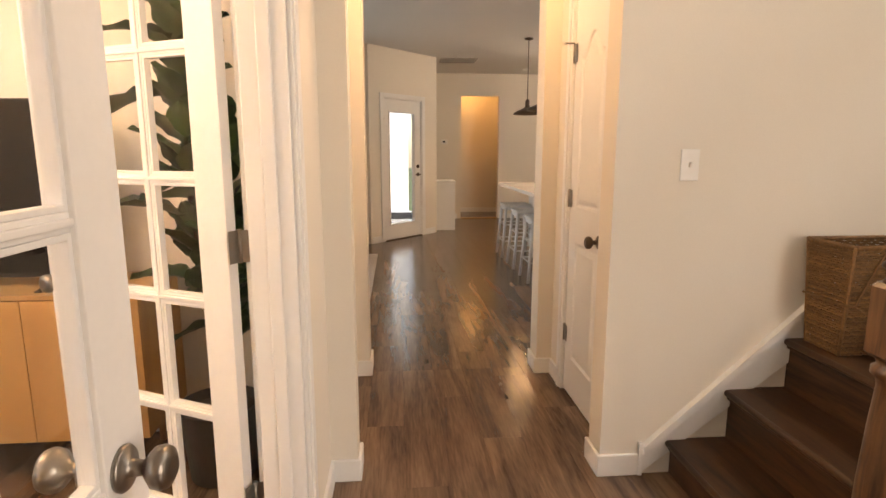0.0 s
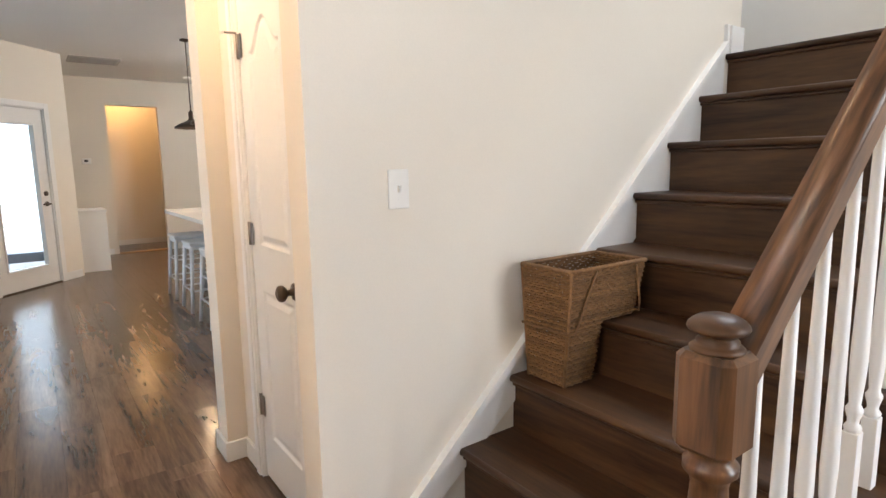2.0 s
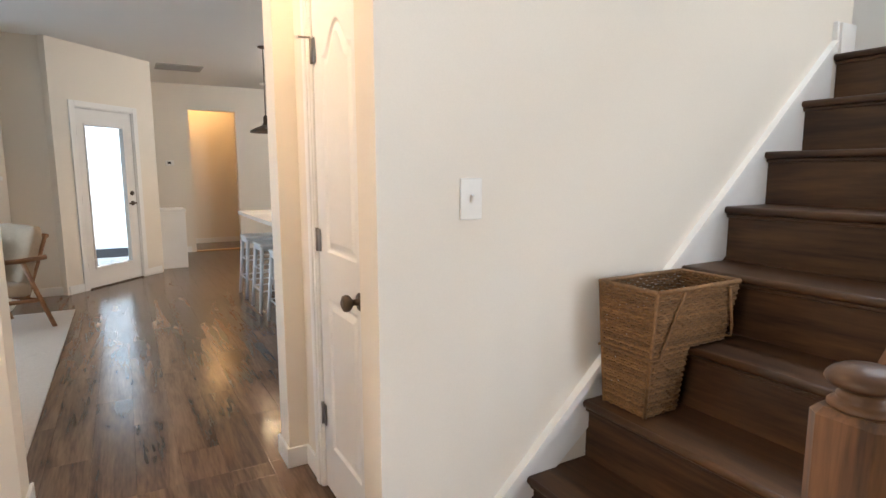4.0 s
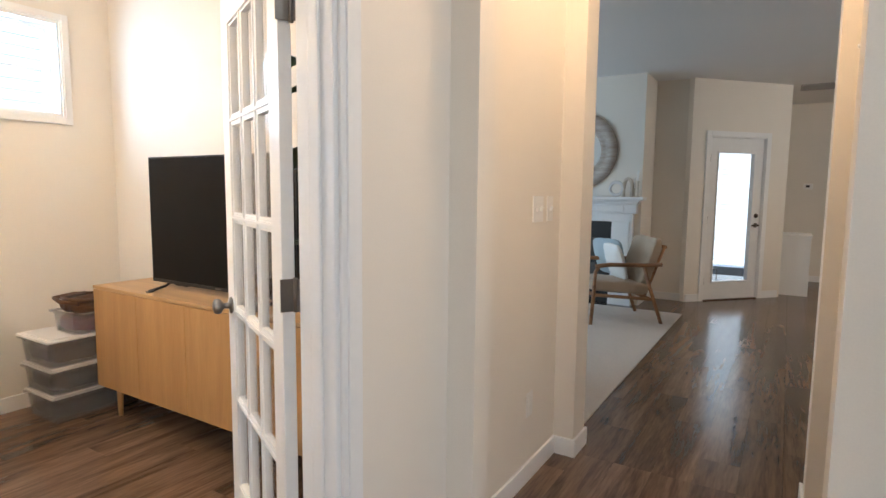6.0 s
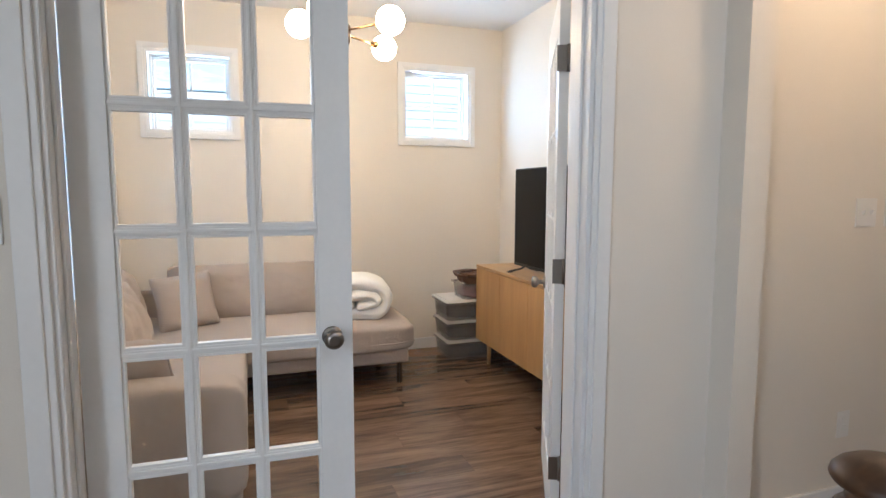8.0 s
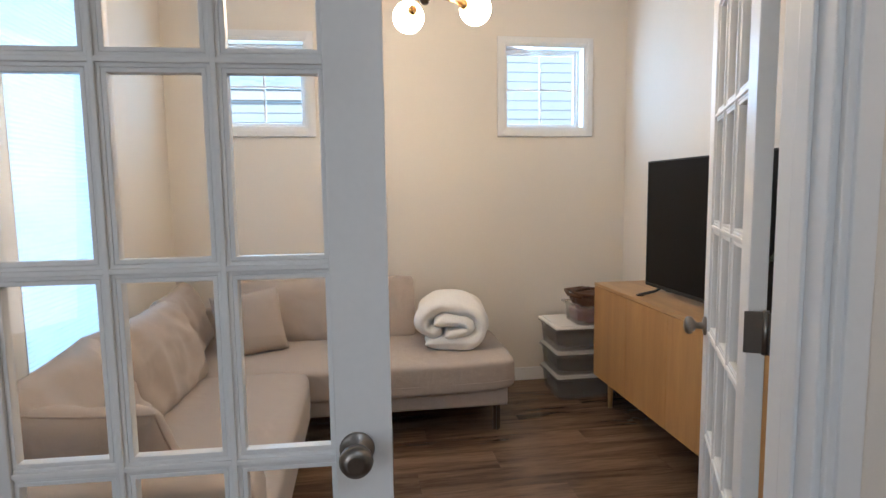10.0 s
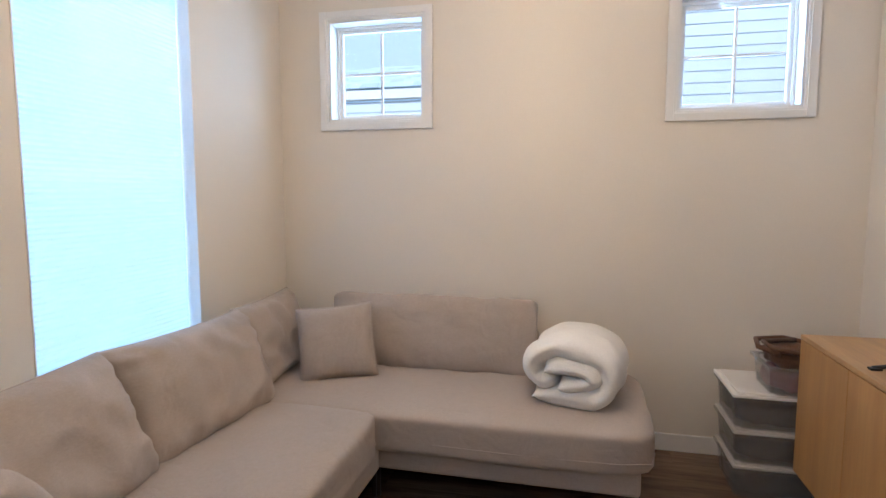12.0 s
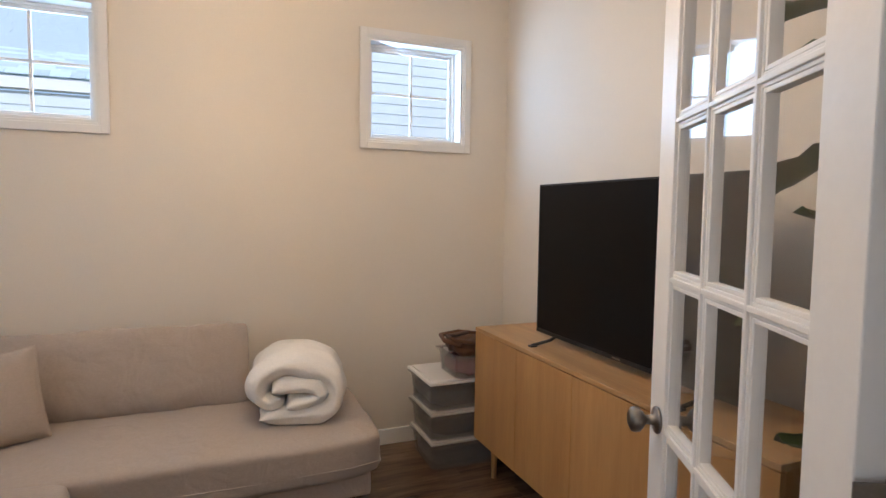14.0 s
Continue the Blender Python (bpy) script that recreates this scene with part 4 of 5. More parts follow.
sofa_part("seat_cushion", puffed(1.42, 0.90, 0.205, (-1.63, -0.045, 0.335), 2, puff=0.08, wrinkle=0.005, power=5, n=18), SOFA)
seam = tube([(-2.34, 0.40, 0.310), (-2.297, 0.52, 0.308), (-2.290, 0.9, 0.306), (-2.292, 1.35, 0.308), (-2.32, 1.485, 0.310), (-2.42, 1.506, 0.311), (-2.9, 1.504, 0.311)], 0.003, 6)
sofa_part("piping", seam, SOFA2)
sofa_part("piping", tube([(-2.30, 0.36, 0.312), (-2.24, 0.397, 0.312), (-1.8, 0.402, 0.310), (-1.3, 0.402, 0.310), (-0.97, 0.395, 0.312)], 0.003, 6), SOFA2)
sofa_part("armrest", puffed(0.19, 0.90, 0.46, (-0.855, -0.04, 0.425), 3, puff=0.06, wrinkle=0.004, power=5, n=12), SOFA)
sofa_part("back_panel", box(-2.3, -0.95, -0.485, -0.42, 0.20, 0.60, bevel=0.02), SOFA)
sofa_part("back_panel", box(-3.155, -3.09, -0.48, 1.0, 0.20, 0.62, bevel=0.02), SOFA)
sofa_part("back_cushion", puffed(1.10, 0.385, 0.22, (-2.985, 0.445, 0.608), 4, (103, 0, -90), puff=0.42, wrinkle=0.010, power=9, n=36), SOFA2)
for w, h, t, at, tilt, seed in ((0.64, 0.41, 0.19, (-2.72, -0.335, 0.610), (108, 0, 6), 5), (0.76, 0.45, 0.24, (-2.02, -0.265, 0.600), (113, 0, -3), 6), (0.74, 0.46, 0.25, (-1.30, -0.250, 0.600), (115, 0, 4), 7)):
    body, edge = knife_cushion(w, h, t, seed, 40, 0.019)
    cu = sofa_part("back_cushion", moved(body, pose(*at, *tilt)), SOFA2, "plump cushion with knife edges")
    part("piping", moved(moved(edge, pose(*at, *tilt)), OX), SOFA2, cu)
for x, y in ((-2.40, 1.40), (-3.08, 1.40), (-3.08, -0.40), (-0.88, 0.32), (-0.88, -0.40), (-2.40, 0.34)):
    sofa_part("leg", boxes((x - 0.02, x + 0.02, y - 0.004, y + 0.004, 0, 0.19), (x - 0.004, x + 0.004, y - 0.02, y + 0.02, 0, 0.19)), BRONZE, "thin dark metal leg")

sp = thing("throw_pillow", pose(-2.69, 0.03, 0.425), "square light grey throw pillow leaning in the sofa corner", "pillow")
body, edge = knife_cushion(0.375, 0.365, 0.13, 9, 24, 0.006)
cover = part("cover", moved(body, pose(0, 0, 0.178, 107, 4, -66)), SOFA2, sp)
part("piping", moved(edge, pose(0, 0, 0.178, 107, 4, -66)), SOFA2, cover)
sp2 = thing("arm_cushion", pose(-1.10, -0.02, 0.42), "round-cornered light grey cushion lying against the armrest", "pillow")
body, edge = knife_cushion(0.46, 0.43, 0.17, 12)
cover = part("cover", moved(body, pose(0.03, -0.05, 0.17, 122, 0, 80)), SOFA2, sp2)
part("piping", moved(edge, pose(0.03, -0.05, 0.17, 122, 0, 80)), SOFA2, cover)


def thick_fold(path, half, length, seed, n=56, m=20, ends=2.6):
    """A padded sheet that follows a bend in the yz plane, its puffed edges towards +x and -x."""
    pts = [Vector((0, y, z)) for y, z in path]
    line = []
    for i in range(n + 1):
        f = i / n * (len(pts) - 1)
        k = min(int(f), len(pts) - 2)
        q = f - k
        p0, p1, p2, p3 = pts[max(k - 1, 0)], pts[k], pts[k + 1], pts[min(k + 2, len(pts) - 1)]
        line.append(0.5 * (2 * p1 + (p2 - p0) * q + (2 * p0 - 5 * p1 + 4 * p2 - p3) * q * q + (3 * p1 - p0 - 3 * p2 + p3) * q ** 3))
    bm = bmesh.new()
    loops = []
    for j in range(m + 1):
        u = -math.cos(j / m * math.pi)
        fat = (1 - min(1, abs(u)) ** ends) ** 0.5 * 0.93 + 0.07
        ring = []
        for side in (1, -1):
            for i in range(n + 1) if side == 1 else range(n, -1, -1):
                t = (line[min(i + 1, n)] - line[max(i - 1, 0)]).normalized()
                nrm = Vector((0, -t.z, t.y))
                edge = min(i, n - i) / (n * 0.10)
                rnd = 1.0 if edge >= 1 else max(0.06, (1 - (1 - edge) ** 2) ** 0.5)
                p = line[i]
                h = half * fat * rnd * (1 + 0.30 * noise.noise(Vector((u * 2.2, p.y * 9, p.z * 9 + seed))))
                v = p + nrm * side * h
                v.x = u * length / 2 + 0.022 * noise.noise(Vector((p.y * 7, p.z * 7, seed + 0.5 * side)))
                v += 0.012 * noise.noise_vector(Vector((u * 2.5, v.y * 8, v.z * 8 + seed)))
                v.z = max(v.z, 0.002)
                ring.append(bm.verts.new(v))
        loops.append(ring)
    for a, b in zip(loops, loops[1:]):
        k = len(a)
        for i in range(k):
            bm.faces.new((a[i], a[(i + 1) % k], b[(i + 1) % k], b[i])).smooth = True
    for ring in (loops[0], loops[-1]):
        k = len(ring)
        for i in range(k // 2 - 1):
            bm.faces.new((ring[i], ring[i + 1], ring[k - 2 - i], ring[k - 1 - i])).smooth = True
    bmesh.ops.recalc_face_normals(bm, faces=bm.faces)
    return bm


rb = thing("folded_comforter", pose(-2.715, 1.20, 0.432, 0, 0, -9), "white fluffy comforter folded into a fat bundle on the sofa seat", "blanket")
part("outer_wrap", moved(thick_fold([(-0.165, 0.045), (-0.05, 0.043), (0.07, 0.046), (0.150, 0.085), (0.172, 0.155), (0.130, 0.225), (0.03, 0.262), (-0.08, 0.262), (-0.155, 0.215), (-0.168, 0.145), (-0.115, 0.110), (-0.065, 0.135)], 0.051, 0.46, 2.0, ends=7), Matrix.Diagonal((1, 0.95, 0.93, 1))), WHITECLOTH, rb)
part("inner_fold", moved(thick_fold([(-0.105, 0.170), (-0.02, 0.195), (0.08, 0.182), (0.110, 0.140), (0.06, 0.112), (-0.04, 0.104)], 0.056, 0.50, 7.0, ends=3), Matrix.Diagonal((1, 0.95, 0.93, 1))), WHITECLOTH, rb)

# ---- den: sideboard, television, boxes ----
sb = thing("sideboard", pose(-2.68, 2.09, 0), "light oak veneer sideboard with flat doors on thin legs", "sideboard")
DW, ND = 0.4215, 4
L = DW * ND
part("body", box(0.003, L - 0.003, 0.022, 0.40, 0.185, 0.748, bevel=0.002), OAK, sb)
part("top", box(0, L, 0, 0.404, 0.749, 0.767, bevel=0.002), OAK_TOP, sb, "light oak top board")
for i in range(ND):
    part("door", box(i * DW + 0.0015, (i + 1) * DW - 0.0015, 0.001, 0.020, 0.185, 0.745, bevel=0.0015), OAK, sb)
for x in (0.10, L - 0.10):
    for y in (0.07, 0.34):
        part("leg", rod((x, y, 0), (x, y, 0.186), 0.013, 12, 0.018), OAK, sb)

tv = thing("television", pose(-1.785, 2.25, 0.767), "large black flat-screen television on two feet, switched off", "television")
part("housing", boxes((-0.565, 0.565, 0.004, 0.030, 0.035, 0.718), (-0.36, 0.36, 0.030, 0.065, 0.08, 0.42), bevel=0.004), BLACK, tv)
part("screen", box(-0.557, 0.557, 0.0015, 0.0045, 0.052, 0.711), SCREEN, tv, "glossy dark screen")
part("bezel", boxes((-0.565, 0.565, 0.0, 0.004, 0.035, 0.0515), (-0.565, -0.5575, 0.0, 0.004, 0.0515, 0.718), (0.5575, 0.565, 0.0, 0.004, 0.0515, 0.718), (-0.5575, 0.5575, 0.0, 0.004, 0.7115, 0.718)), BLACK, tv)
part("brand_mark", box(-0.022, 0.022, -0.001, 0.001, 0.040, 0.047), NICKEL, tv)
for x in (-0.42, 0.42):
    bm = tube([(x, -0.115, 0.006), (x, -0.02, 0.022), (x, 0.016, 0.040), (x, 0.05, 0.022), (x, 0.12, 0.006)], 0.0075, 8)
    absorb(bm, boxes((x - 0.013, x + 0.013, -0.125, -0.09, 0, 0.008), (x - 0.013, x + 0.013, 0.095, 0.13, 0, 0.008), bevel=0.002))
    part("foot", bm, BLACK, tv)


def open_box(x0, x1, y0, y1, z0, z1, th=0.004, splay=0.012):
    """A tub: hollow, slightly wider at the top."""
    bm = bmesh.new()
    def ring(inset, z):
        s = splay * (1 - (z - z0) / (z1 - z0))
        return [bm.verts.new(c) for c in ((x0 + inset + s, y0 + inset + s, z), (x1 - inset - s, y0 + inset + s, z), (x1 - inset - s, y1 - inset - s, z), (x0 + inset + s, y1 - inset - s, z))]
    loops = [ring(0, z0), ring(0, z1), ring(th, z1), ring(th, z0 + th)]
    for a, b in zip(loops, loops[1:]):
        for i in range(4):
            bm.faces.new((a[i], a[(i + 1) % 4], b[(i + 1) % 4], b[i]))
    bm.faces.new(loops[0][::-1])
    bm.faces.new(loops[-1])
    bmesh.ops.recalc_face_normals(bm, faces=bm.faces)
    es = [e for e in bm.edges if abs(e.verts[0].co.z - e.verts[1].co.z) > 0.02]
    bmesh.ops.bevel(bm, geom=es, offset=0.02, segments=3, affect="EDGES")
    return bm


def storage_bin(x, y, z, w, d, h, lid, label, fill):
    t = thing("storage_bin", pose(x, y, z), label, "storage box", "stack of storage boxes")
    top = h - 0.022 if lid else h
    part("tub", open_box(0.012, w - 0.012, 0.012, d - 0.012, 0, top), CLEARBIN, t, "cloudy clear plastic tub")
    part("rim", boxes((0.002, w - 0.002, 0.002, 0.012, top - 0.014, top), (0.002, w - 0.002, d - 0.012, d - 0.002, top - 0.014, top), (0.002, 0.012, 0.012, d - 0.012, top - 0.014, top), (w - 0.012, w - 0.002, 0.012, d - 0.012, top - 0.014, top), bevel=0.002), CLEARBIN, t)
    if lid == "clear":
        part("lid", boxes((0.007, w - 0.007, 0.007, d - 0.007, top, h - 0.010), (0.02, w - 0.02, 0.02, d - 0.02, h - 0.011, h), bevel=0.003), CLOUDY, t, "cloudy clear lid")
    elif lid:
        part("lid", boxes((0, w, 0, d, top, h - 0.008), (0.02, w - 0.02, 0.02, d - 0.02, h - 0.009, h), bevel=0.003), LIDW, t, "white plastic lid")
    part("contents", moved(cushion(w - 0.05, d - 0.06, h * 0.72, 0.15, int(z * 50), 8, 0.012, 3), pose(w / 2, d / 2, h * 0.40)), fill, t)
    return t


GREYSTUFF = fabric("grey_contents", (0.035, 0.032, 0.032))
PINKSTUFF = fabric("rose_contents", (0.23, 0.10, 0.11))
storage_bin(-3.085, 1.87, 0.0, 0.355, 0.52, 0.160, "clear", "clear plastic storage box with clear lid on the floor", GREYSTUFF)
storage_bin(-3.085, 1.865, 0.160, 0.36, 0.52, 0.158, "clear", "clear plastic storage box with clear lid in a stack", GREYSTUFF)
storage_bin(-3.09, 1.86, 0.318, 0.37, 0.52, 0.167, True, "clear plastic storage box with white lid in a stack", GREYSTUFF)
storage_bin(-2.98, 1.985, 0.485, 0.285, 0.36, 0.125, False, "small open clear plastic box with rose-coloured cloth", PINKSTUFF)
lb = thing("leather_bag", pose(-2.84, 2.16, 0.595), "crumpled dark brown leather bag on top of the boxes", "bag")
part("body", moved(cushion(0.27, 0.30, 0.085, 0.4, 21, 16, 0.022, 2.6), pose(0, 0, 0.040)), BROWNCLOTH, lb)
part("strap", tube([(0.12, -0.13, 0.068), (0.04, -0.19, 0.080), (-0.07, -0.17, 0.088), (-0.10, -0.05, 0.092), (0.03, 0.05, 0.096)], 0.012, 8), BROWNCLOTH, lb)
part("strap", tube([(0.13, -0.05, 0.078), (0.10, -0.15, 0.088), (0.0, -0.16, 0.096), (-0.04, -0.02, 0.100)], 0.011, 8), BROWNCLOTH, lb)

# ---- den: fiddle-leaf fig ----
def fig_leaf_mesh(seed):
    rg = random.Random(seed)
    bm = bmesh.new()
    nl, nw = 9, 4
    ln, wd = 0.25 + 0.05 * rg.random(), 0.095 + 0.02 * rg.random()
    grid = []
    for i in range(nl + 1):
        u = i / nl
        half = wd * (0.30 + 0.70 * math.sin(math.pi * min(1, u * 0.62 + 0.30)) ** 1.2) * math.sin(math.pi * (0.06 + 0.94 * u) ** 0.85 * 0.985) ** 0.55 * (0.78 + 0.35 * u)
        row = []
        for j in range(-nw, nw + 1):
            v = j / nw
            y = half * v
            z = 0.028 * abs(v) ** 1.3 - 0.10 * u * u * (1 + 0.4 * rg.random() * 0.2) + 0.010 * math.sin(u * 17 + v * 3) * abs(v)
            row.append(bm.verts.new((u * ln, y, z)))
        grid.append(row)
    for a, b in zip(grid, grid[1:]):
        for j in range(2 * nw):
            bm.faces.new((a[j], a[j + 1], b[j + 1], b[j])).smooth = True
    bmesh.ops.solidify(bm, geom=bm.faces[:], thickness=0.0015)
    absorb(bm, rod((-0.05, 0, 0.004), (0.02, 0, 0.0), 0.003, 6))
    me = bpy.data.meshes.new("leaf")
    bm.to_mesh(me)
    bm.free()
    me.materials.append(LEAFMAT)
    return me


fig = thing("fiddle_leaf_fig", pose(-0.735, 2.13, 0), "tall fiddle-leaf fig plant with large dark green leaves", "plant")
part("pot", lathe([(0.11, 0), (0.125, 0.01), (0.155, 0.30), (0.160, 0.31), (0.150, 0.31), (0.146, 0.27)], 28), DARKPOT, fig, "dark grey round plant pot")
part("soil", lathe([(0.147, 0.262), (0.145, 0.272), (0.05, 0.282)], 24), SOIL, fig)
stems = [[(0, 0, 0.27), (-0.02, 0.01, 0.7), (-0.05, -0.02, 1.2), (-0.03, -0.03, 1.62), (-0.05, -0.02, 1.86)], [(0.03, 0.02, 0.27), (0.06, 0.06, 0.6), (0.08, 0.08, 1.0), (0.06, 0.05, 1.35)]]
for s, r in zip(stems, (0.012, 0.009)):
    part("stem", tube(s, r, 8), BARK, fig)
leaf_meshes = [fig_leaf_mesh(k) for k in range(4)]
rg = random.Random(11)
for s, count in zip(stems, (54, 32)):
    pts = [Vector(p) for p in s]
    for i in range(count):
        f = 0.24 + 0.76 * i / (count - 1)
        k = min(int(f * (len(pts) - 1)), len(pts) - 2)
        p = pts[k].lerp(pts[k + 1], f * (len(pts) - 1) - k)
        yaw = (i * 137.5 + rg.uniform(-25, 25)) % 360
        ob = new("leaf", leaf_meshes[rg.randrange(4)])
        ob.parent = fig
        size = rg.uniform(0.68, 1.0) * (0.85 if f > 0.93 else 1)
        # leaves fold up against the walls and the door behind them
        dx, dy = math.cos(radians(yaw)), math.sin(radians(yaw))
        up = rg.uniform(-2, 42)
        if dy > 0.1 or dx > 0.25 or dy < -0.55:
            up, size = rg.uniform(48, 68), size * 0.78
        ob.matrix_basis = Matrix.Translation(p) @ pose(0, 0, 0, rg.uniform(-14, 14), -up, yaw) @ Matrix.Translation((0.05 * size, 0, 0)) @ Matrix.Scale(size, 4)

# ---- den: globe chandelier ----
ch = thing("globe_chandelier", pose(-1.82, 0.965, 2.17), "brass ceiling light with five lit white glass globes", "chandelier")
part("canopy", lathe([(0.065, 0.505), (0.065, 0.490), (0.05, 0.480), (0.012, 0.476)], 24), BRASS, ch)
part("stem", rod((0, 0, 0.0), (0, 0, 0.48), 0.008), BRASS, ch)
part("hub", lathe([(0.012, -0.06), (0.024, -0.045), (0.026, 0.035), (0.012, 0.05)], 20), BRONZE, ch)
for place in ((0.02, -0.245, 0.02), (-0.28, -0.045, -0.03), (-0.18, 0.25, -0.015), (0.30, 0.17, 0.0), (0.27, -0.16, 0.03)):
    v = Vector(place)
    d = v.normalized()
    part("arm", rod((0, 0, -0.01 if place[0] < 0 else 0.015), v - d * 0.07, 0.006), BRASS, ch)
    part("socket", rod(v - d * 0.095, v - d * 0.055, 0.018, 14, 0.026), BRASS, ch)
    g = bmesh.new()
    bmesh.ops.create_uvsphere(g, u_segments=24, v_segments=14, radius=0.072)
    for fc in g.faces:
        fc.smooth = True
    part("globe", moved(g, Matrix.Translation(v)), GLOBE, ch, "lit white glass globe")


# ---- living room ----
pd = thing("patio_door", SLANT.copy(), "white patio door with one tall glass lite", "door")
du0, du1, dz = 0.262, 1.068, 1.995
part("slab", boxes((du0, du0 + 0.128, 0.02, 0.062, 0.012, dz), (du1 - 0.128, du1, 0.02, 0.062, 0.012, dz), (du0 + 0.128, du1 - 0.128, 0.02, 0.062, 0.012, 0.225), (du0 + 0.128, du1 - 0.128, 0.02, 0.062, 1.825, dz)), DOORWHITE, pd)
part("lite_frame", boxes((du0 + 0.118, du0 + 0.138, 0.010, 0.07, 0.215, 1.835), (du1 - 0.138, du1 - 0.118, 0.010, 0.07, 0.215, 1.835), (du0 + 0.138, du1 - 0.138, 0.010, 0.07, 0.215, 0.235), (du0 + 0.138, du1 - 0.138, 0.010, 0.07, 1.815, 1.835), bevel=0.003), DOORWHITE, pd)
p = part("pane", box(du0 + 0.13, du1 - 0.13, 0.038, 0.044, 0.22, 1.83), GLASS, pd, "clear glass pane")
p.visible_shadow = False
part("jamb", boxes((0.25, 0.26, -0.002, 0.12, 0, 2.01), (1.07, 1.08, -0.002, 0.12, 0, 2.01), (0.26, 1.07, -0.002, 0.12, 1.998, 2.01)), TRIM, pd)
part("casing", boxes((0.185, 0.252, -0.018, -0.001, 0, 2.07), (1.078, 1.145, -0.018, -0.001, 0, 2.07), (0.252, 1.078, -0.018, -0.001, 2.008, 2.07), bevel=0.003), TRIM, pd)
part("threshold", box(0.26, 1.07, -0.01, 0.12, 0.0, 0.012), BRONZE, pd)
part("deadbolt", moved(lathe([(0.028, 0), (0.028, 0.012), (0.016, 0.018)], 18), pose(du1 - 0.06, 0.02, 1.05, 90)), BRONZE, pd, "dark bronze deadbolt")
part("lever", moved(absorb(lathe([(0.028, 0), (0.028, 0.010), (0.011, 0.014), (0.011, 0.045)], 18), box(-0.10, 0.012, -0.010, 0.010, 0.040, 0.056, bevel=0.004)), pose(du1 - 0.06, 0.02, 0.93, 90)), BRONZE, pd, "dark bronze lever")
for z in (0.25, 1.0, 1.75):
    part("hinge", box(0.252, 0.264, -0.006, 0.004, z - 0.045, z + 0.045), BRONZE, pd)

fp = thing("fireplace_surround", pose(-1.67, 7.20, 0), "white painted fireplace surround with mantel shelf and black glass firebox", "fireplace")
for x0, x1 in ((-0.80, -0.56), (0.56, 0.80)):
    part("pilaster", boxes((x0, x1, -0.085, -0.001, 0.0, 1.08), (x0 + 0.035, x1 - 0.035, -0.095, -0.08, 0.22, 0.98), (x0 - 0.012, x1 + 0.012, -0.10, -0.001, 0.0, 0.16), bevel=0.004), TRIM, fp)
part("frieze", boxes((-0.56, 0.56, -0.075, -0.001, 0.98, 1.08), (-0.84, 0.84, -0.105, -0.001, 1.08, 1.19), (-0.70, 0.70, -0.114, -0.10, 1.105, 1.165), bevel=0.004), TRIM, fp)
part("crown", boxes((-0.86, 0.86, -0.13, -0.001, 1.19, 1.215), (-0.885, 0.885, -0.155, -0.001, 1.215, 1.235), bevel=0.005), TRIM, fp)
part("mantel_shelf", box(-0.93, 0.93, -0.20, -0.001, 1.235, 1.272, bevel=0.006), TRIM, fp)
part("slip", boxes((-0.56, -0.42, -0.02, -0.002, 0.0, 0.98), (0.42, 0.56, -0.02, -0.002, 0.0, 0.98), (-0.42, 0.42, -0.02, -0.002, 0.78, 0.98)), DEEPBLACK, fp, "black stone slip")
part("firebox", boxes((-0.46, 0.46, 0.30, 0.32, 0.0, 0.8), (-0.46, -0.44, 0.0, 0.30, 0.0, 0.8), (0.44, 0.46, 0.0, 0.30, 0.0, 0.8), (-0.44, 0.44, 0.0, 0.30, 0.0, 0.05)), DEEPBLACK, fp)
part("glass_front", box(-0.42, 0.42, -0.006, -0.002, 0.12, 0.78), SCREEN2, fp, "dark reflecting glass")

mir = thing("round_mirror", pose(-1.55, 7.196, 1.815), "round mirror in a wide whitewashed wood frame", "mirror")
ringm = bmesh.new()
n = 48
pf = [(0.46, 0.0), (0.46, -0.028), (0.40, -0.036), (0.345, -0.030), (0.34, -0.018), (0.30, -0.026), (0.265, -0.020), (0.26, 0.0)]
rr = [[ringm.verts.new((r * math.cos(2 * math.pi * i / n), y, r * math.sin(2 * math.pi * i / n))) for r, y in pf] for i in range(n)]
for i in range(n):
    for j in range(len(pf)):
        k = (j + 1) % len(pf)
        ringm.faces.new((rr[i][j], rr[(i + 1) % n][j], rr[(i + 1) % n][k], rr[i][k])).smooth = True
bmesh.ops.recalc_face_normals(ringm, faces=ringm.faces)
part("frame", ringm, WHITEWASH, mir)
part("glass", moved(lathe([(0.268, 0), (0.268, 0.006)], 40), pose(0, -0.004, 0, 90)), MIRROR, mir, "silver mirror glass")

rv = thing("ring_vase", pose(-1.06, 7.08, 1.272), "small pale ring-shaped vase on the mantel", "vase")
tor = bmesh.new()
ringp = [(0.075 * math.cos(2 * math.pi * i / 24), 0, 0.095 + 0.075 * math.sin(2 * math.pi * i / 24)) for i in range(25)]
absorb(tor, tube(ringp, 0.018, 8))
part("ring", tor, POT, rv)
av = thing("arch_ornament", pose(-0.93, 7.08, 1.272), "beige arched ceramic ornament on the mantel", "ornament")
part("arch", tube([(-0.045, 0, 0.0), (-0.045, 0, 0.14), (-0.03, 0, 0.19), (0, 0, 0.21), (0.03, 0, 0.19), (0.045, 0, 0.14), (0.045, 0, 0.0)], 0.022, 8), CREAM, av)
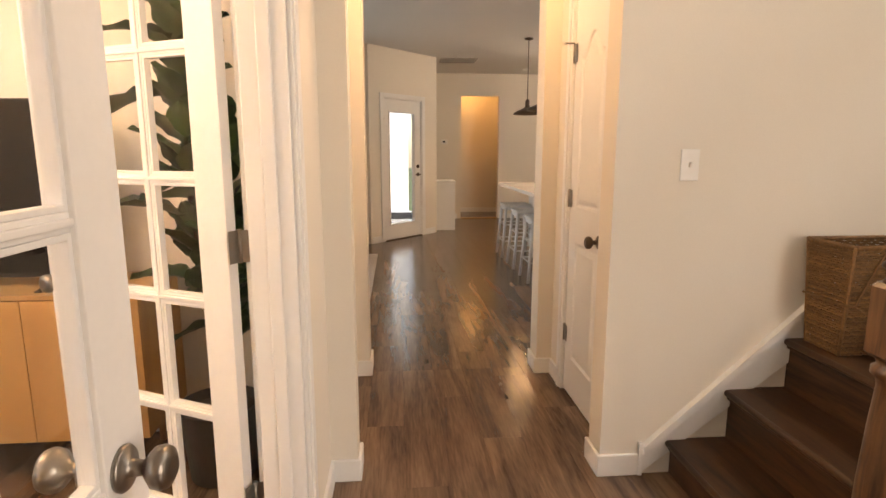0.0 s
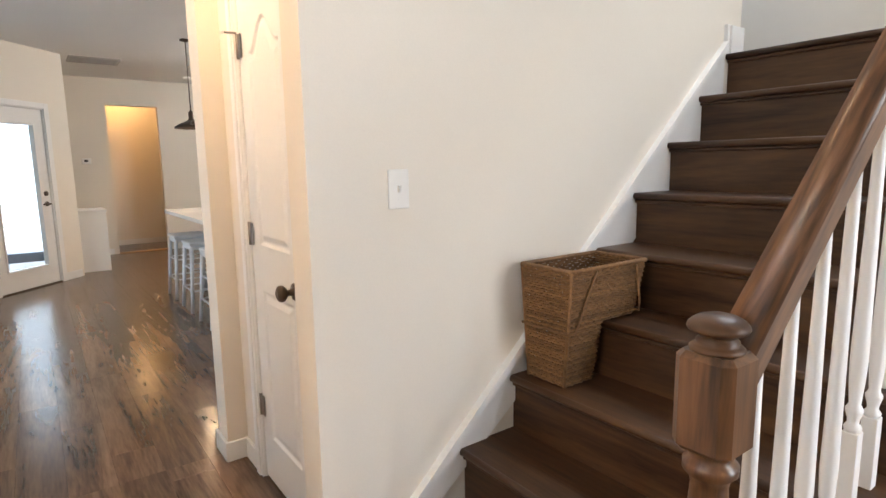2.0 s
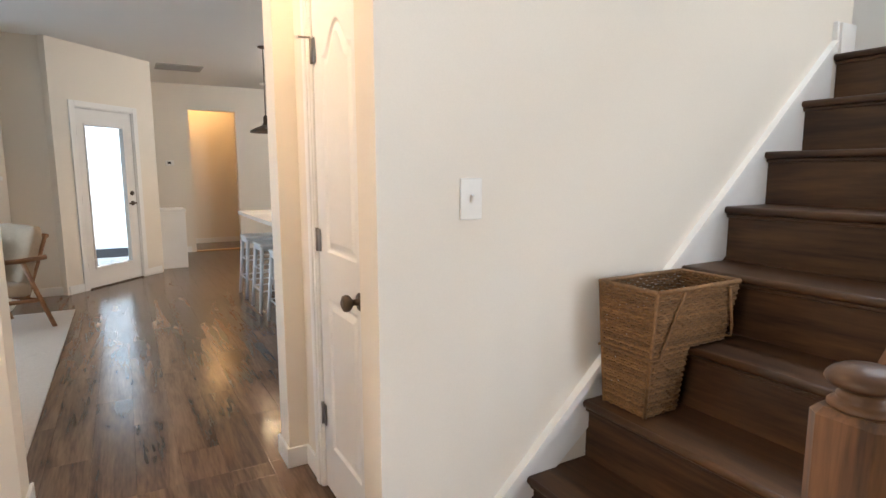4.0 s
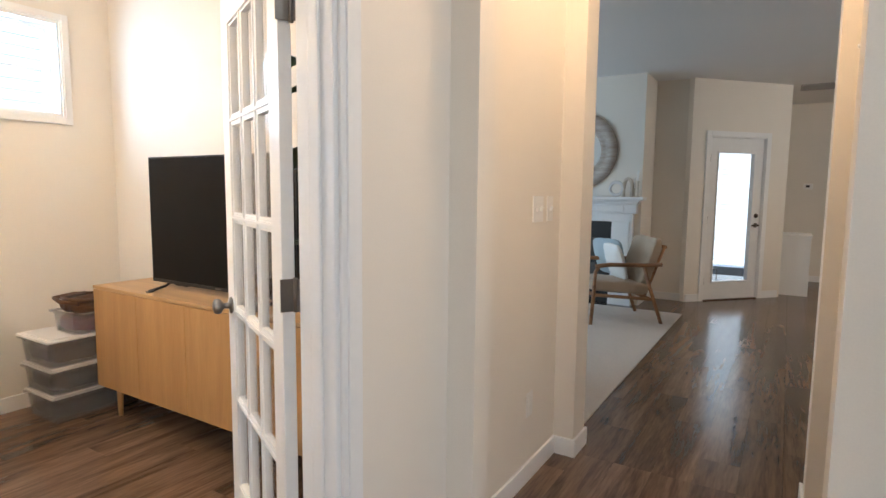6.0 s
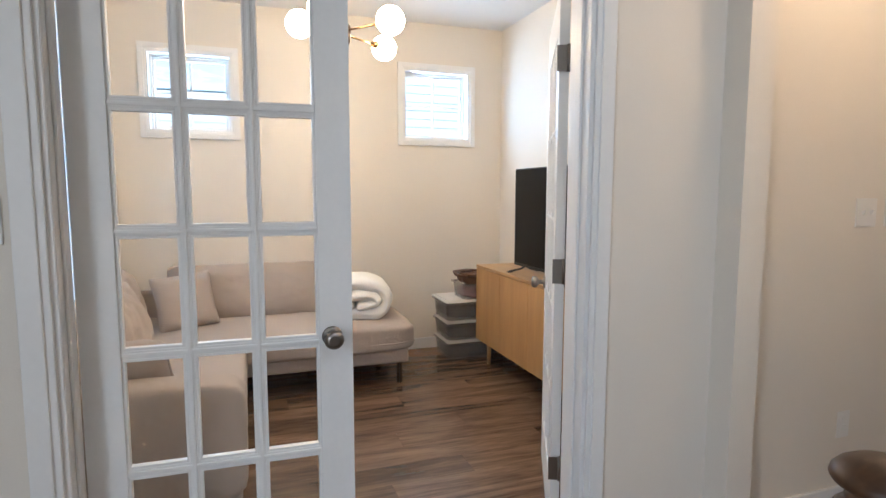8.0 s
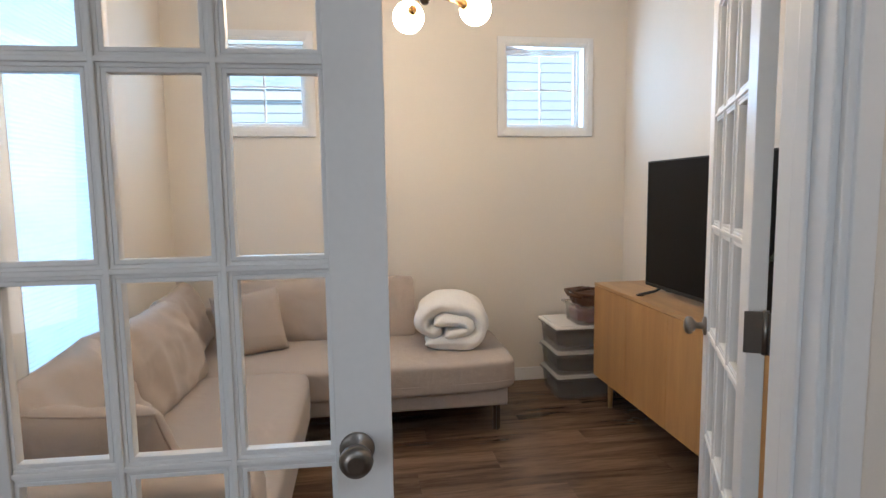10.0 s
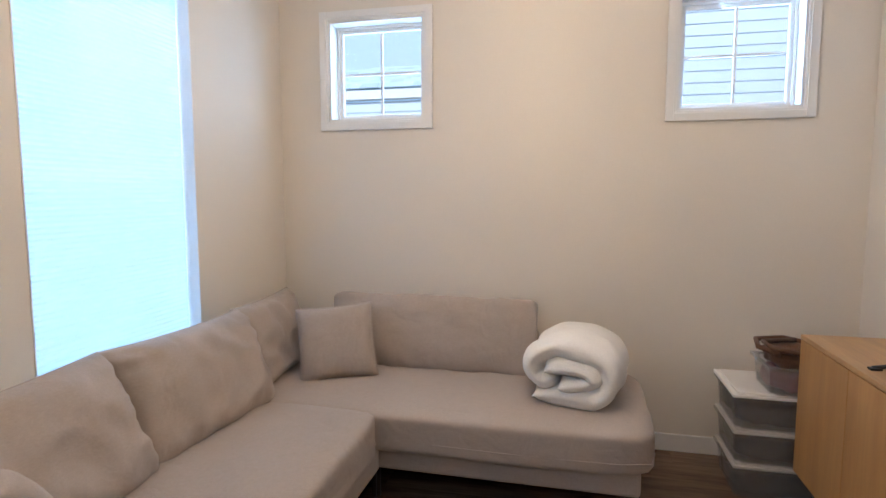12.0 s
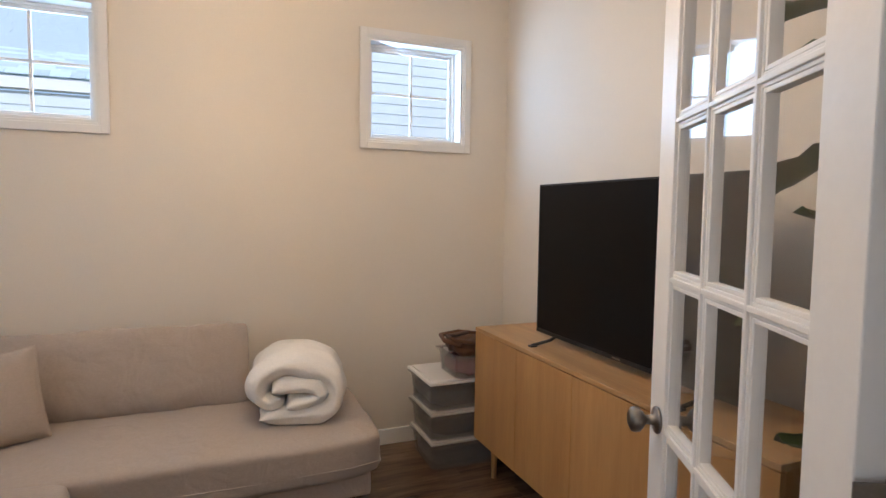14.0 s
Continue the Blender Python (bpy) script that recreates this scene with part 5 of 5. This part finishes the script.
for x, h in ((-0.86, 0.22), (-0.82, 0.30)):
    cs = thing("candlestick", pose(x, 7.09, 1.272), "slim white candle in a holder on the mantel", "candle", "mantel candles")
    part("holder", lathe([(0.026, 0), (0.026, 0.008), (0.009, 0.016), (0.009, h - 0.13), (0.014, h - 0.12)], 14), CREAM, cs)
    part("candle", lathe([(0.010, h - 0.12), (0.010, h)], 12), PLATE, cs)

rug = solid("rug", box(-3.4, -0.262, 3.47, 6.95, 0.0, 0.011, bevel=0.004), RUGMAT, "large plain beige wool area rug", "rug")


def easy_chair(m, label):
    t = thing("armchair", m, label, "armchair", "wooden armchairs")
    for y in (-0.30, 0.30):
        part("leg", tube([(0.33, y, 0), (0.31, y, 0.30), (0.30, y, 0.53), (0.26, y, 0.585)], 0.019, 8), CHAIRWOOD, t)
        part("leg", tube([(-0.40, y, 0), (-0.28, y, 0.33), (-0.20, y, 0.575)], 0.019, 8), CHAIRWOOD, t)
        part("armrest", tube([(0.30, y, 0.585), (0.15, y, 0.60), (-0.20, y, 0.592), (-0.38, y, 0.600)], 0.021, 8), CHAIRWOOD, t)
        part("side_rail", rod((0.31, y, 0.30), (-0.28, y, 0.25), 0.017), CHAIRWOOD, t)
        part("back_post", rod((-0.24, y * 0.82, 0.28), (-0.43, y * 0.82, 0.78), 0.016), CHAIRWOOD, t)
    part("front_rail", rod((0.31, -0.30, 0.30), (0.31, 0.30, 0.30), 0.017), CHAIRWOOD, t)
    part("back_rail", rod((-0.28, -0.30, 0.25), (-0.28, 0.30, 0.25), 0.017), CHAIRWOOD, t)
    part("top_rail", rod((-0.43, -0.26, 0.77), (-0.43, 0.26, 0.77), 0.018), CHAIRWOOD, t)
    part("seat_cushion", moved(cushion(0.62, 0.56, 0.13, 0.15, 31, 10, 0.006, 4.5), pose(0.02, 0, 0.365, 0, -5)), TANCLOTH, t, "tan seat cushion")
    part("back_cushion", moved(cushion(0.50, 0.54, 0.13, 0.25, 32, 10, 0.008, 4), pose(-0.30, 0, 0.62, 0, -108)), TANCLOTH, t, "tan back cushion")
    return t


c1 = easy_chair(pose(-0.87, 6.33, 0.011, 0, 0, 217), "mid-century oak armchair with tan cushions on the rug")
copy_thing(c1, pose(-0.915, 3.99, 0.011, 0, 0, 60))
pl = thing("white_pillow", pose(-0.86, 6.38, 0.44), "white square pillow on the armchair", "pillow")
part("cover", moved(cushion(0.40, 0.38, 0.12, 0.7, 41, 10, 0.006, 2.6), pose(0, 0, 0.17, 72, 0, 129)), WHITECLOTH, pl)
pl = thing("blue_pillow", pose(-0.96, 6.52, 0.44), "pale blue square pillow on the armchair", "pillow")
part("cover", moved(cushion(0.42, 0.40, 0.12, 0.7, 42, 10, 0.006, 2.6), pose(0, 0, 0.20, 72, 0, 150)), BLUECLOTH, pl)

# ---- kitchen ----
isl = thing("kitchen_island", pose(0, 0, 0), "grey kitchen island with a pale stone worktop", "kitchen island")
part("cabinet_body", boxes((1.66, 2.40, 4.35, 7.0, 0.09, 0.845), (1.72, 2.34, 4.42, 6.94, 0.0, 0.09), bevel=0.003), CABW, isl)
for i in range(4):
    y = 4.40 + i * 0.65
    part("side_panel", box(1.648, 1.66, y, y + 0.59, 0.14, 0.80, bevel=0.003), CABW, isl)
part("worktop", box(1.29, 2.45, 4.30, 7.10, 0.846, 0.884, bevel=0.005), STONE, isl, "pale stone worktop")


def stool(y):
    t = thing("bar_stool", pose(1.44, y, 0), "white metal bar stool with wooden seat at the island", "stool", "stools at the island")
    part("seat", box(-0.165, 0.165, -0.165, 0.165, 0.615, 0.645, bevel=0.012), CABW, t)
    part("apron", boxes((-0.15, 0.15, -0.15, -0.142, 0.575, 0.616), (-0.15, 0.15, 0.142, 0.15, 0.575, 0.616), (-0.15, -0.142, -0.142, 0.142, 0.575, 0.616), (0.142, 0.15, -0.142, 0.142, 0.575, 0.616)), STEELW, t)
    for sx in (-1, 1):
        for sy in (-1, 1):
            part("leg", rod((0.185 * sx, 0.185 * sy, 0), (0.14 * sx, 0.14 * sy, 0.60), 0.015, 8, 0.019), STEELW, t)
    for z in (0.20, 0.40):
        q = 0.185 - 0.045 * z / 0.6
        for a, b in (((-q, -q), (q, -q)), ((q, -q), (q, q)), ((q, q), (-q, q)), ((-q, q), (-q, -q))):
            part("rung", rod((*a, z), (*b, z), 0.008, 6), STEELW, t)
    return t


s1 = stool(6.80)
for y in (6.12, 5.44, 4.76):
    copy_thing(s1, pose(1.44, y, 0))


def pendant(x, y):
    t = thing("pendant_lamp", pose(x, y, H), "dark metal barn pendant lamp, lit, over the island", "pendant lamp", "island pendants")
    part("canopy", lathe([(0.055, 0), (0.055, -0.016), (0.02, -0.026), (0.006, -0.03)], 18), BRONZE, t)
    part("rod", rod((0, 0, -0.03), (0, 0, -0.77), 0.006), BRONZE, t)
    part("socket", lathe([(0.010, -0.74), (0.026, -0.76), (0.028, -0.83), (0.040, -0.845), (0.045, -0.86)], 18), BRONZE, t)
    part("shade", lathe([(0.045, -0.850), (0.075, -0.866), (0.125, -0.886), (0.170, -0.912), (0.178, -0.935), (0.172, -0.935), (0.164, -0.914), (0.118, -0.890), (0.070, -0.872), (0.042, -0.862)], 32), BRONZE, t)
    g = bmesh.new()
    bmesh.ops.create_uvsphere(g, u_segments=14, v_segments=8, radius=0.028)
    part("bulb", moved(g, Matrix.Translation((0, 0, -0.875))), BULB, t, "lit bulb")


pendant(1.665, 7.24)
pendant(1.675, 6.53)

bx = thing("white_cabinet", pose(0.545, 9.04, 0), "low white cabinet with overhanging top beside the doorway", "cabinet")
part("body", box(0.0, 0.385, 0.0, 0.52, 0.0, 0.765, bevel=0.003), TRIM, bx)
part("top", box(-0.006, 0.395, -0.012, 0.53, 0.766, 0.80, bevel=0.003), TRIM, bx)
tm = thing("thermostat", pose(0.885, 10.6, 1.44), "small white wall thermostat with dark display", "thermostat")
part("case", box(-0.06, 0.06, -0.022, 0, -0.042, 0.042, bevel=0.005), PLATE, tm)
part("display", box(-0.03, 0.02, -0.0235, -0.021, -0.012, 0.022), BLACK, tm)
cv = thing("ceiling_vent", pose(0.97, 9.06, H), "white rectangular ceiling return vent with slats, shade painted in", "vent")
part("frame", boxes((-0.28, 0.28, -0.22, -0.19, -0.012, 0), (-0.28, 0.28, 0.19, 0.22, -0.012, 0), (-0.28, -0.25, -0.19, 0.19, -0.012, 0), (0.25, 0.28, -0.19, 0.19, -0.012, 0)), VENTSHADED, cv)
# black sheet painted in for the shade behind the slats
part("backing", box(-0.25, 0.25, -0.19, 0.19, -0.003, -0.001), DEEPBLACK, cv)
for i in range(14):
    part("slat", moved(box(-0.25, 0.25, -0.009, 0.009, -0.0008, 0.0008), pose(0, -0.18 + i * 0.0277, -0.008, -35)), VENTSHADED, cv)
sd = thing("smoke_detector", pose(2.25, 9.95, H), "small white round smoke detector on the ceiling", "smoke detector")
part("case", lathe([(0.06, 0), (0.06, -0.02), (0.045, -0.035)], 20), PLATE, sd)
fb = thing("doorway_floor_board", pose(0, 0, 0), "pale wooden threshold strip in the doorway", "threshold")
part("strip", box(1.2, 1.91, 10.60, 10.72, 0.0, 0.012, bevel=0.004), OAK_TOP, fb)

# ---- what stands outside the windows ----
solid("ground", box(-60, 60, -60, 60, -0.62, -0.60), LAWN, "flat mown green lawn round the house", "ground", W)


def siding_wall(name, m, length, height, z0, label, group=""):
    """A house wall of lapped horizontal boards along local x, facing local +y."""
    t = thing(name, m, label, "house", group)
    part("wall", box(0, length, -0.2, 0, z0, z0 + height), SIDING, t)
    prof_me = bpy.data.meshes.new("siding_board")
    bm = bmesh.new()
    vs = [[bm.verts.new((x, y, z)) for y, z in ((0.0, 0.0), (0.011, 0.0), (0.012, 0.006), (0.003, 0.118), (0.0, 0.118))] for x in (0, length)]
    for j in range(5):
        bm.faces.new((vs[0][j], vs[0][(j + 1) % 5], vs[1][(j + 1) % 5], vs[1][j]))
    bm.faces.new(vs[0][::-1])
    bm.faces.new(vs[1])
    bmesh.ops.recalc_face_normals(bm, faces=bm.faces)
    bm.to_mesh(prof_me)
    bm.free()
    prof_me.materials.append(SIDING)
    for i in range(int(height / 0.112)):
        b = new("siding_board", prof_me)
        b.parent = t
        b.location = (0, 0, z0 + i * 0.112)
    return t


# neighbour seen through the den windows: a taller sided part and a lower roof with gutter
siding_wall("neighbour_house", pose(-6.2, 6.5, 0, 0, 0, -90), 5.3, 5.6, -0.6, "neighbouring house wall of pale lapped vinyl siding")
nb = siding_wall("neighbour_garage", pose(-6.6, 1.19, 0, 0, 0, -90), 6.5, 3.04, -0.6, "neighbouring low wing with grey shingle roof and white gutter")
E_Y, E_Z, SLOPE = 0.015, 2.44, 0.55
part("fascia", box(0, 6.5, E_Y - 0.02, E_Y, E_Z + 0.01, E_Z + 0.14), GUTTER, nb)
part("gutter", boxes((0, 6.5, E_Y, E_Y + 0.04, E_Z + 0.02, E_Z + 0.03), (0, 6.5, E_Y + 0.03, E_Y + 0.045, E_Z + 0.02, E_Z + 0.125)), GUTTER, nb)
rm = bmesh.new()
q = [rm.verts.new(c) for c in ((0, E_Y + 0.03, E_Z + 0.135), (6.5, E_Y + 0.03, E_Z + 0.135), (6.5, -4.0, E_Z + 0.135 + 4.045 * SLOPE), (0, -4.0, E_Z + 0.135 + 4.045 * SLOPE))]
rm.faces.new(q)
bmesh.ops.solidify(rm, geom=rm.faces, thickness=0.04)
part("roof", rm, SHINGLE, nb, "grey shingle roof")
rg = random.Random(3)
tabs = []
for w in (0.13, 0.17, 0.22):
    bm = box(0, w - 0.005, -0.075, 0.075, 0, 0.007)
    me = bpy.data.meshes.new("shingle")
    bm.to_mesh(me)
    bm.free()
    me.materials.append(SHINGLE)
    tabs.append((w, me))
ang = math.degrees(math.atan(SLOPE))
upper = bmesh.new()
for r in range(62):
    x = 0.85 - rg.random() * 0.12
    y = E_Y - r * 0.072 * math.cos(radians(ang)) - 0.03
    lift = E_Z + 0.152 + (E_Y + 0.03 - y) * SLOPE
    while x < 5.2:
        w, me = tabs[rg.randrange(3)]
        m = pose(x, y, lift + 0.004 * rg.random(), -ang - 2.6)
        if r < 10:
            s = new("shingle", me)
            s.parent = nb
            s.matrix_basis = m
        else:
            absorb(upper, moved(box(0, w - 0.005, -0.075, 0.075, 0, 0.007), m))
        x += w
part("shingle_courses", upper, SHINGLE, nb, "grey shingle courses")
# siding outside the patio door, with a small plant stand on the deck
siding_wall("neighbour_house", Matrix.Translation((-3.4, 11.6, 0)) @ Matrix.Rotation(radians(47.5 + 180), 4, "Z") @ Matrix.Translation((-5.5, 0, 0)), 9.0, 5.2, -0.6, "neighbouring house wall of pale lapped vinyl siding")
deck = solid("deck", moved(box(-2.0, 4.0, 0.13, 4.6, -0.18, -0.06), SLANT), DECKLIGHTENED, "wooden deck outside the patio door, lightened against the house's shadow", "deck", W)
ps = thing("plant_stand", SLANT @ pose(0.92, 0.75, -0.06), "small dark wire plant stand on the deck", "plant stand")
for x in (-0.11, 0.11):
    for y in (-0.11, 0.11):
        part("leg", rod((x, y, 0), (x, y, 0.52 if x < 0 else 0.34), 0.007, 6), BRONZE, ps)
for z in (0.14, 0.34):
    part("shelf", box(-0.115, 0.115, -0.115, 0.115, z, z + 0.010), BRONZE, ps)


# ---- floor planks ----
PW, PL = 0.178, 1.21


def plank_bm(x0, x1, y0, y1):
    bm = bmesh.new()
    z, b = 0.0, 0.0008
    top = [bm.verts.new(c) for c in ((x0 + b, y0 + b, z), (x1 - b, y0 + b, z), (x1 - b, y1 - b, z), (x0 + b, y1 - b, z))]
    low = [bm.verts.new(c) for c in ((x0, y0, z - 0.0011), (x1, y0, z - 0.0011), (x1, y1, z - 0.0011), (x0, y1, z - 0.0011))]
    foot = [bm.verts.new((v.co.x, v.co.y, -0.0145)) for v in low]
    bm.faces.new(top)
    for a, c in ((top, low), (low, foot)):
        for i in range(4):
            bm.faces.new((c[i], c[(i + 1) % 4], a[(i + 1) % 4], a[i]))
    return bm


floor_near = thing("floor", pose(0, 0, 0), "dark brown rustic oak plank floor", "floor", "", W)
plank_meshes = {}
rng = random.Random(7)
far_planks = bmesh.new()


def plank_area(x0, x1, y0, y1, near):
    k = math.floor(x0 / PW)
    while k * PW < x1 - 0.001:
        a, c = max(x0, k * PW), min(x1, (k + 1) * PW)
        start = y0 - ((k * 0.381 + 0.09 * random.Random(k * 13 + 5).random()) % 1.0) * PL
        y = start
        while y < y1:
            b, e = max(y0, y), min(y1, y + PL)
            y += PL
            if e - b < 0.02 or c - a < 0.01:
                continue
            if near(a, c, b, e):
                key = (round(c - a, 4), round(e - b, 4))
                if key not in plank_meshes:
                    bm = plank_bm(-(c - a) / 2, (c - a) / 2, -(e - b) / 2, (e - b) / 2)
                    me = bpy.data.meshes.new("plank")
                    bm.to_mesh(me)
                    bm.free()
                    me.materials.append(PLANK)
                    plank_meshes[key] = me
                ob = new("plank", plank_meshes[key])
                ob.location = ((a + c) / 2, (b + e) / 2, 0)
                ob.parent = floor_near
            else:
                absorb(far_planks, plank_bm(a, c, b, e))
        k += 1


def close_by(a, c, b, e):
    return (c > -3.2 and a < 1.1 and b > -0.7 and e < 5.0 and not (a > -0.3 and b < -0.3) and not (a < -0.45 and b > 2.5))


plank_area(-3.175, -0.42, -0.51, 2.515, close_by)
plank_area(-0.42, 3.95, -1.60, 3.14, close_by)
plank_area(-4.6, 4.6, 3.14, 10.6, close_by)
plank_area(0.9, 2.3, 10.6, 11.75, close_by)
solid("floor_far", far_planks, PLANKS, "dark brown rustic oak plank floor", "floor", D)
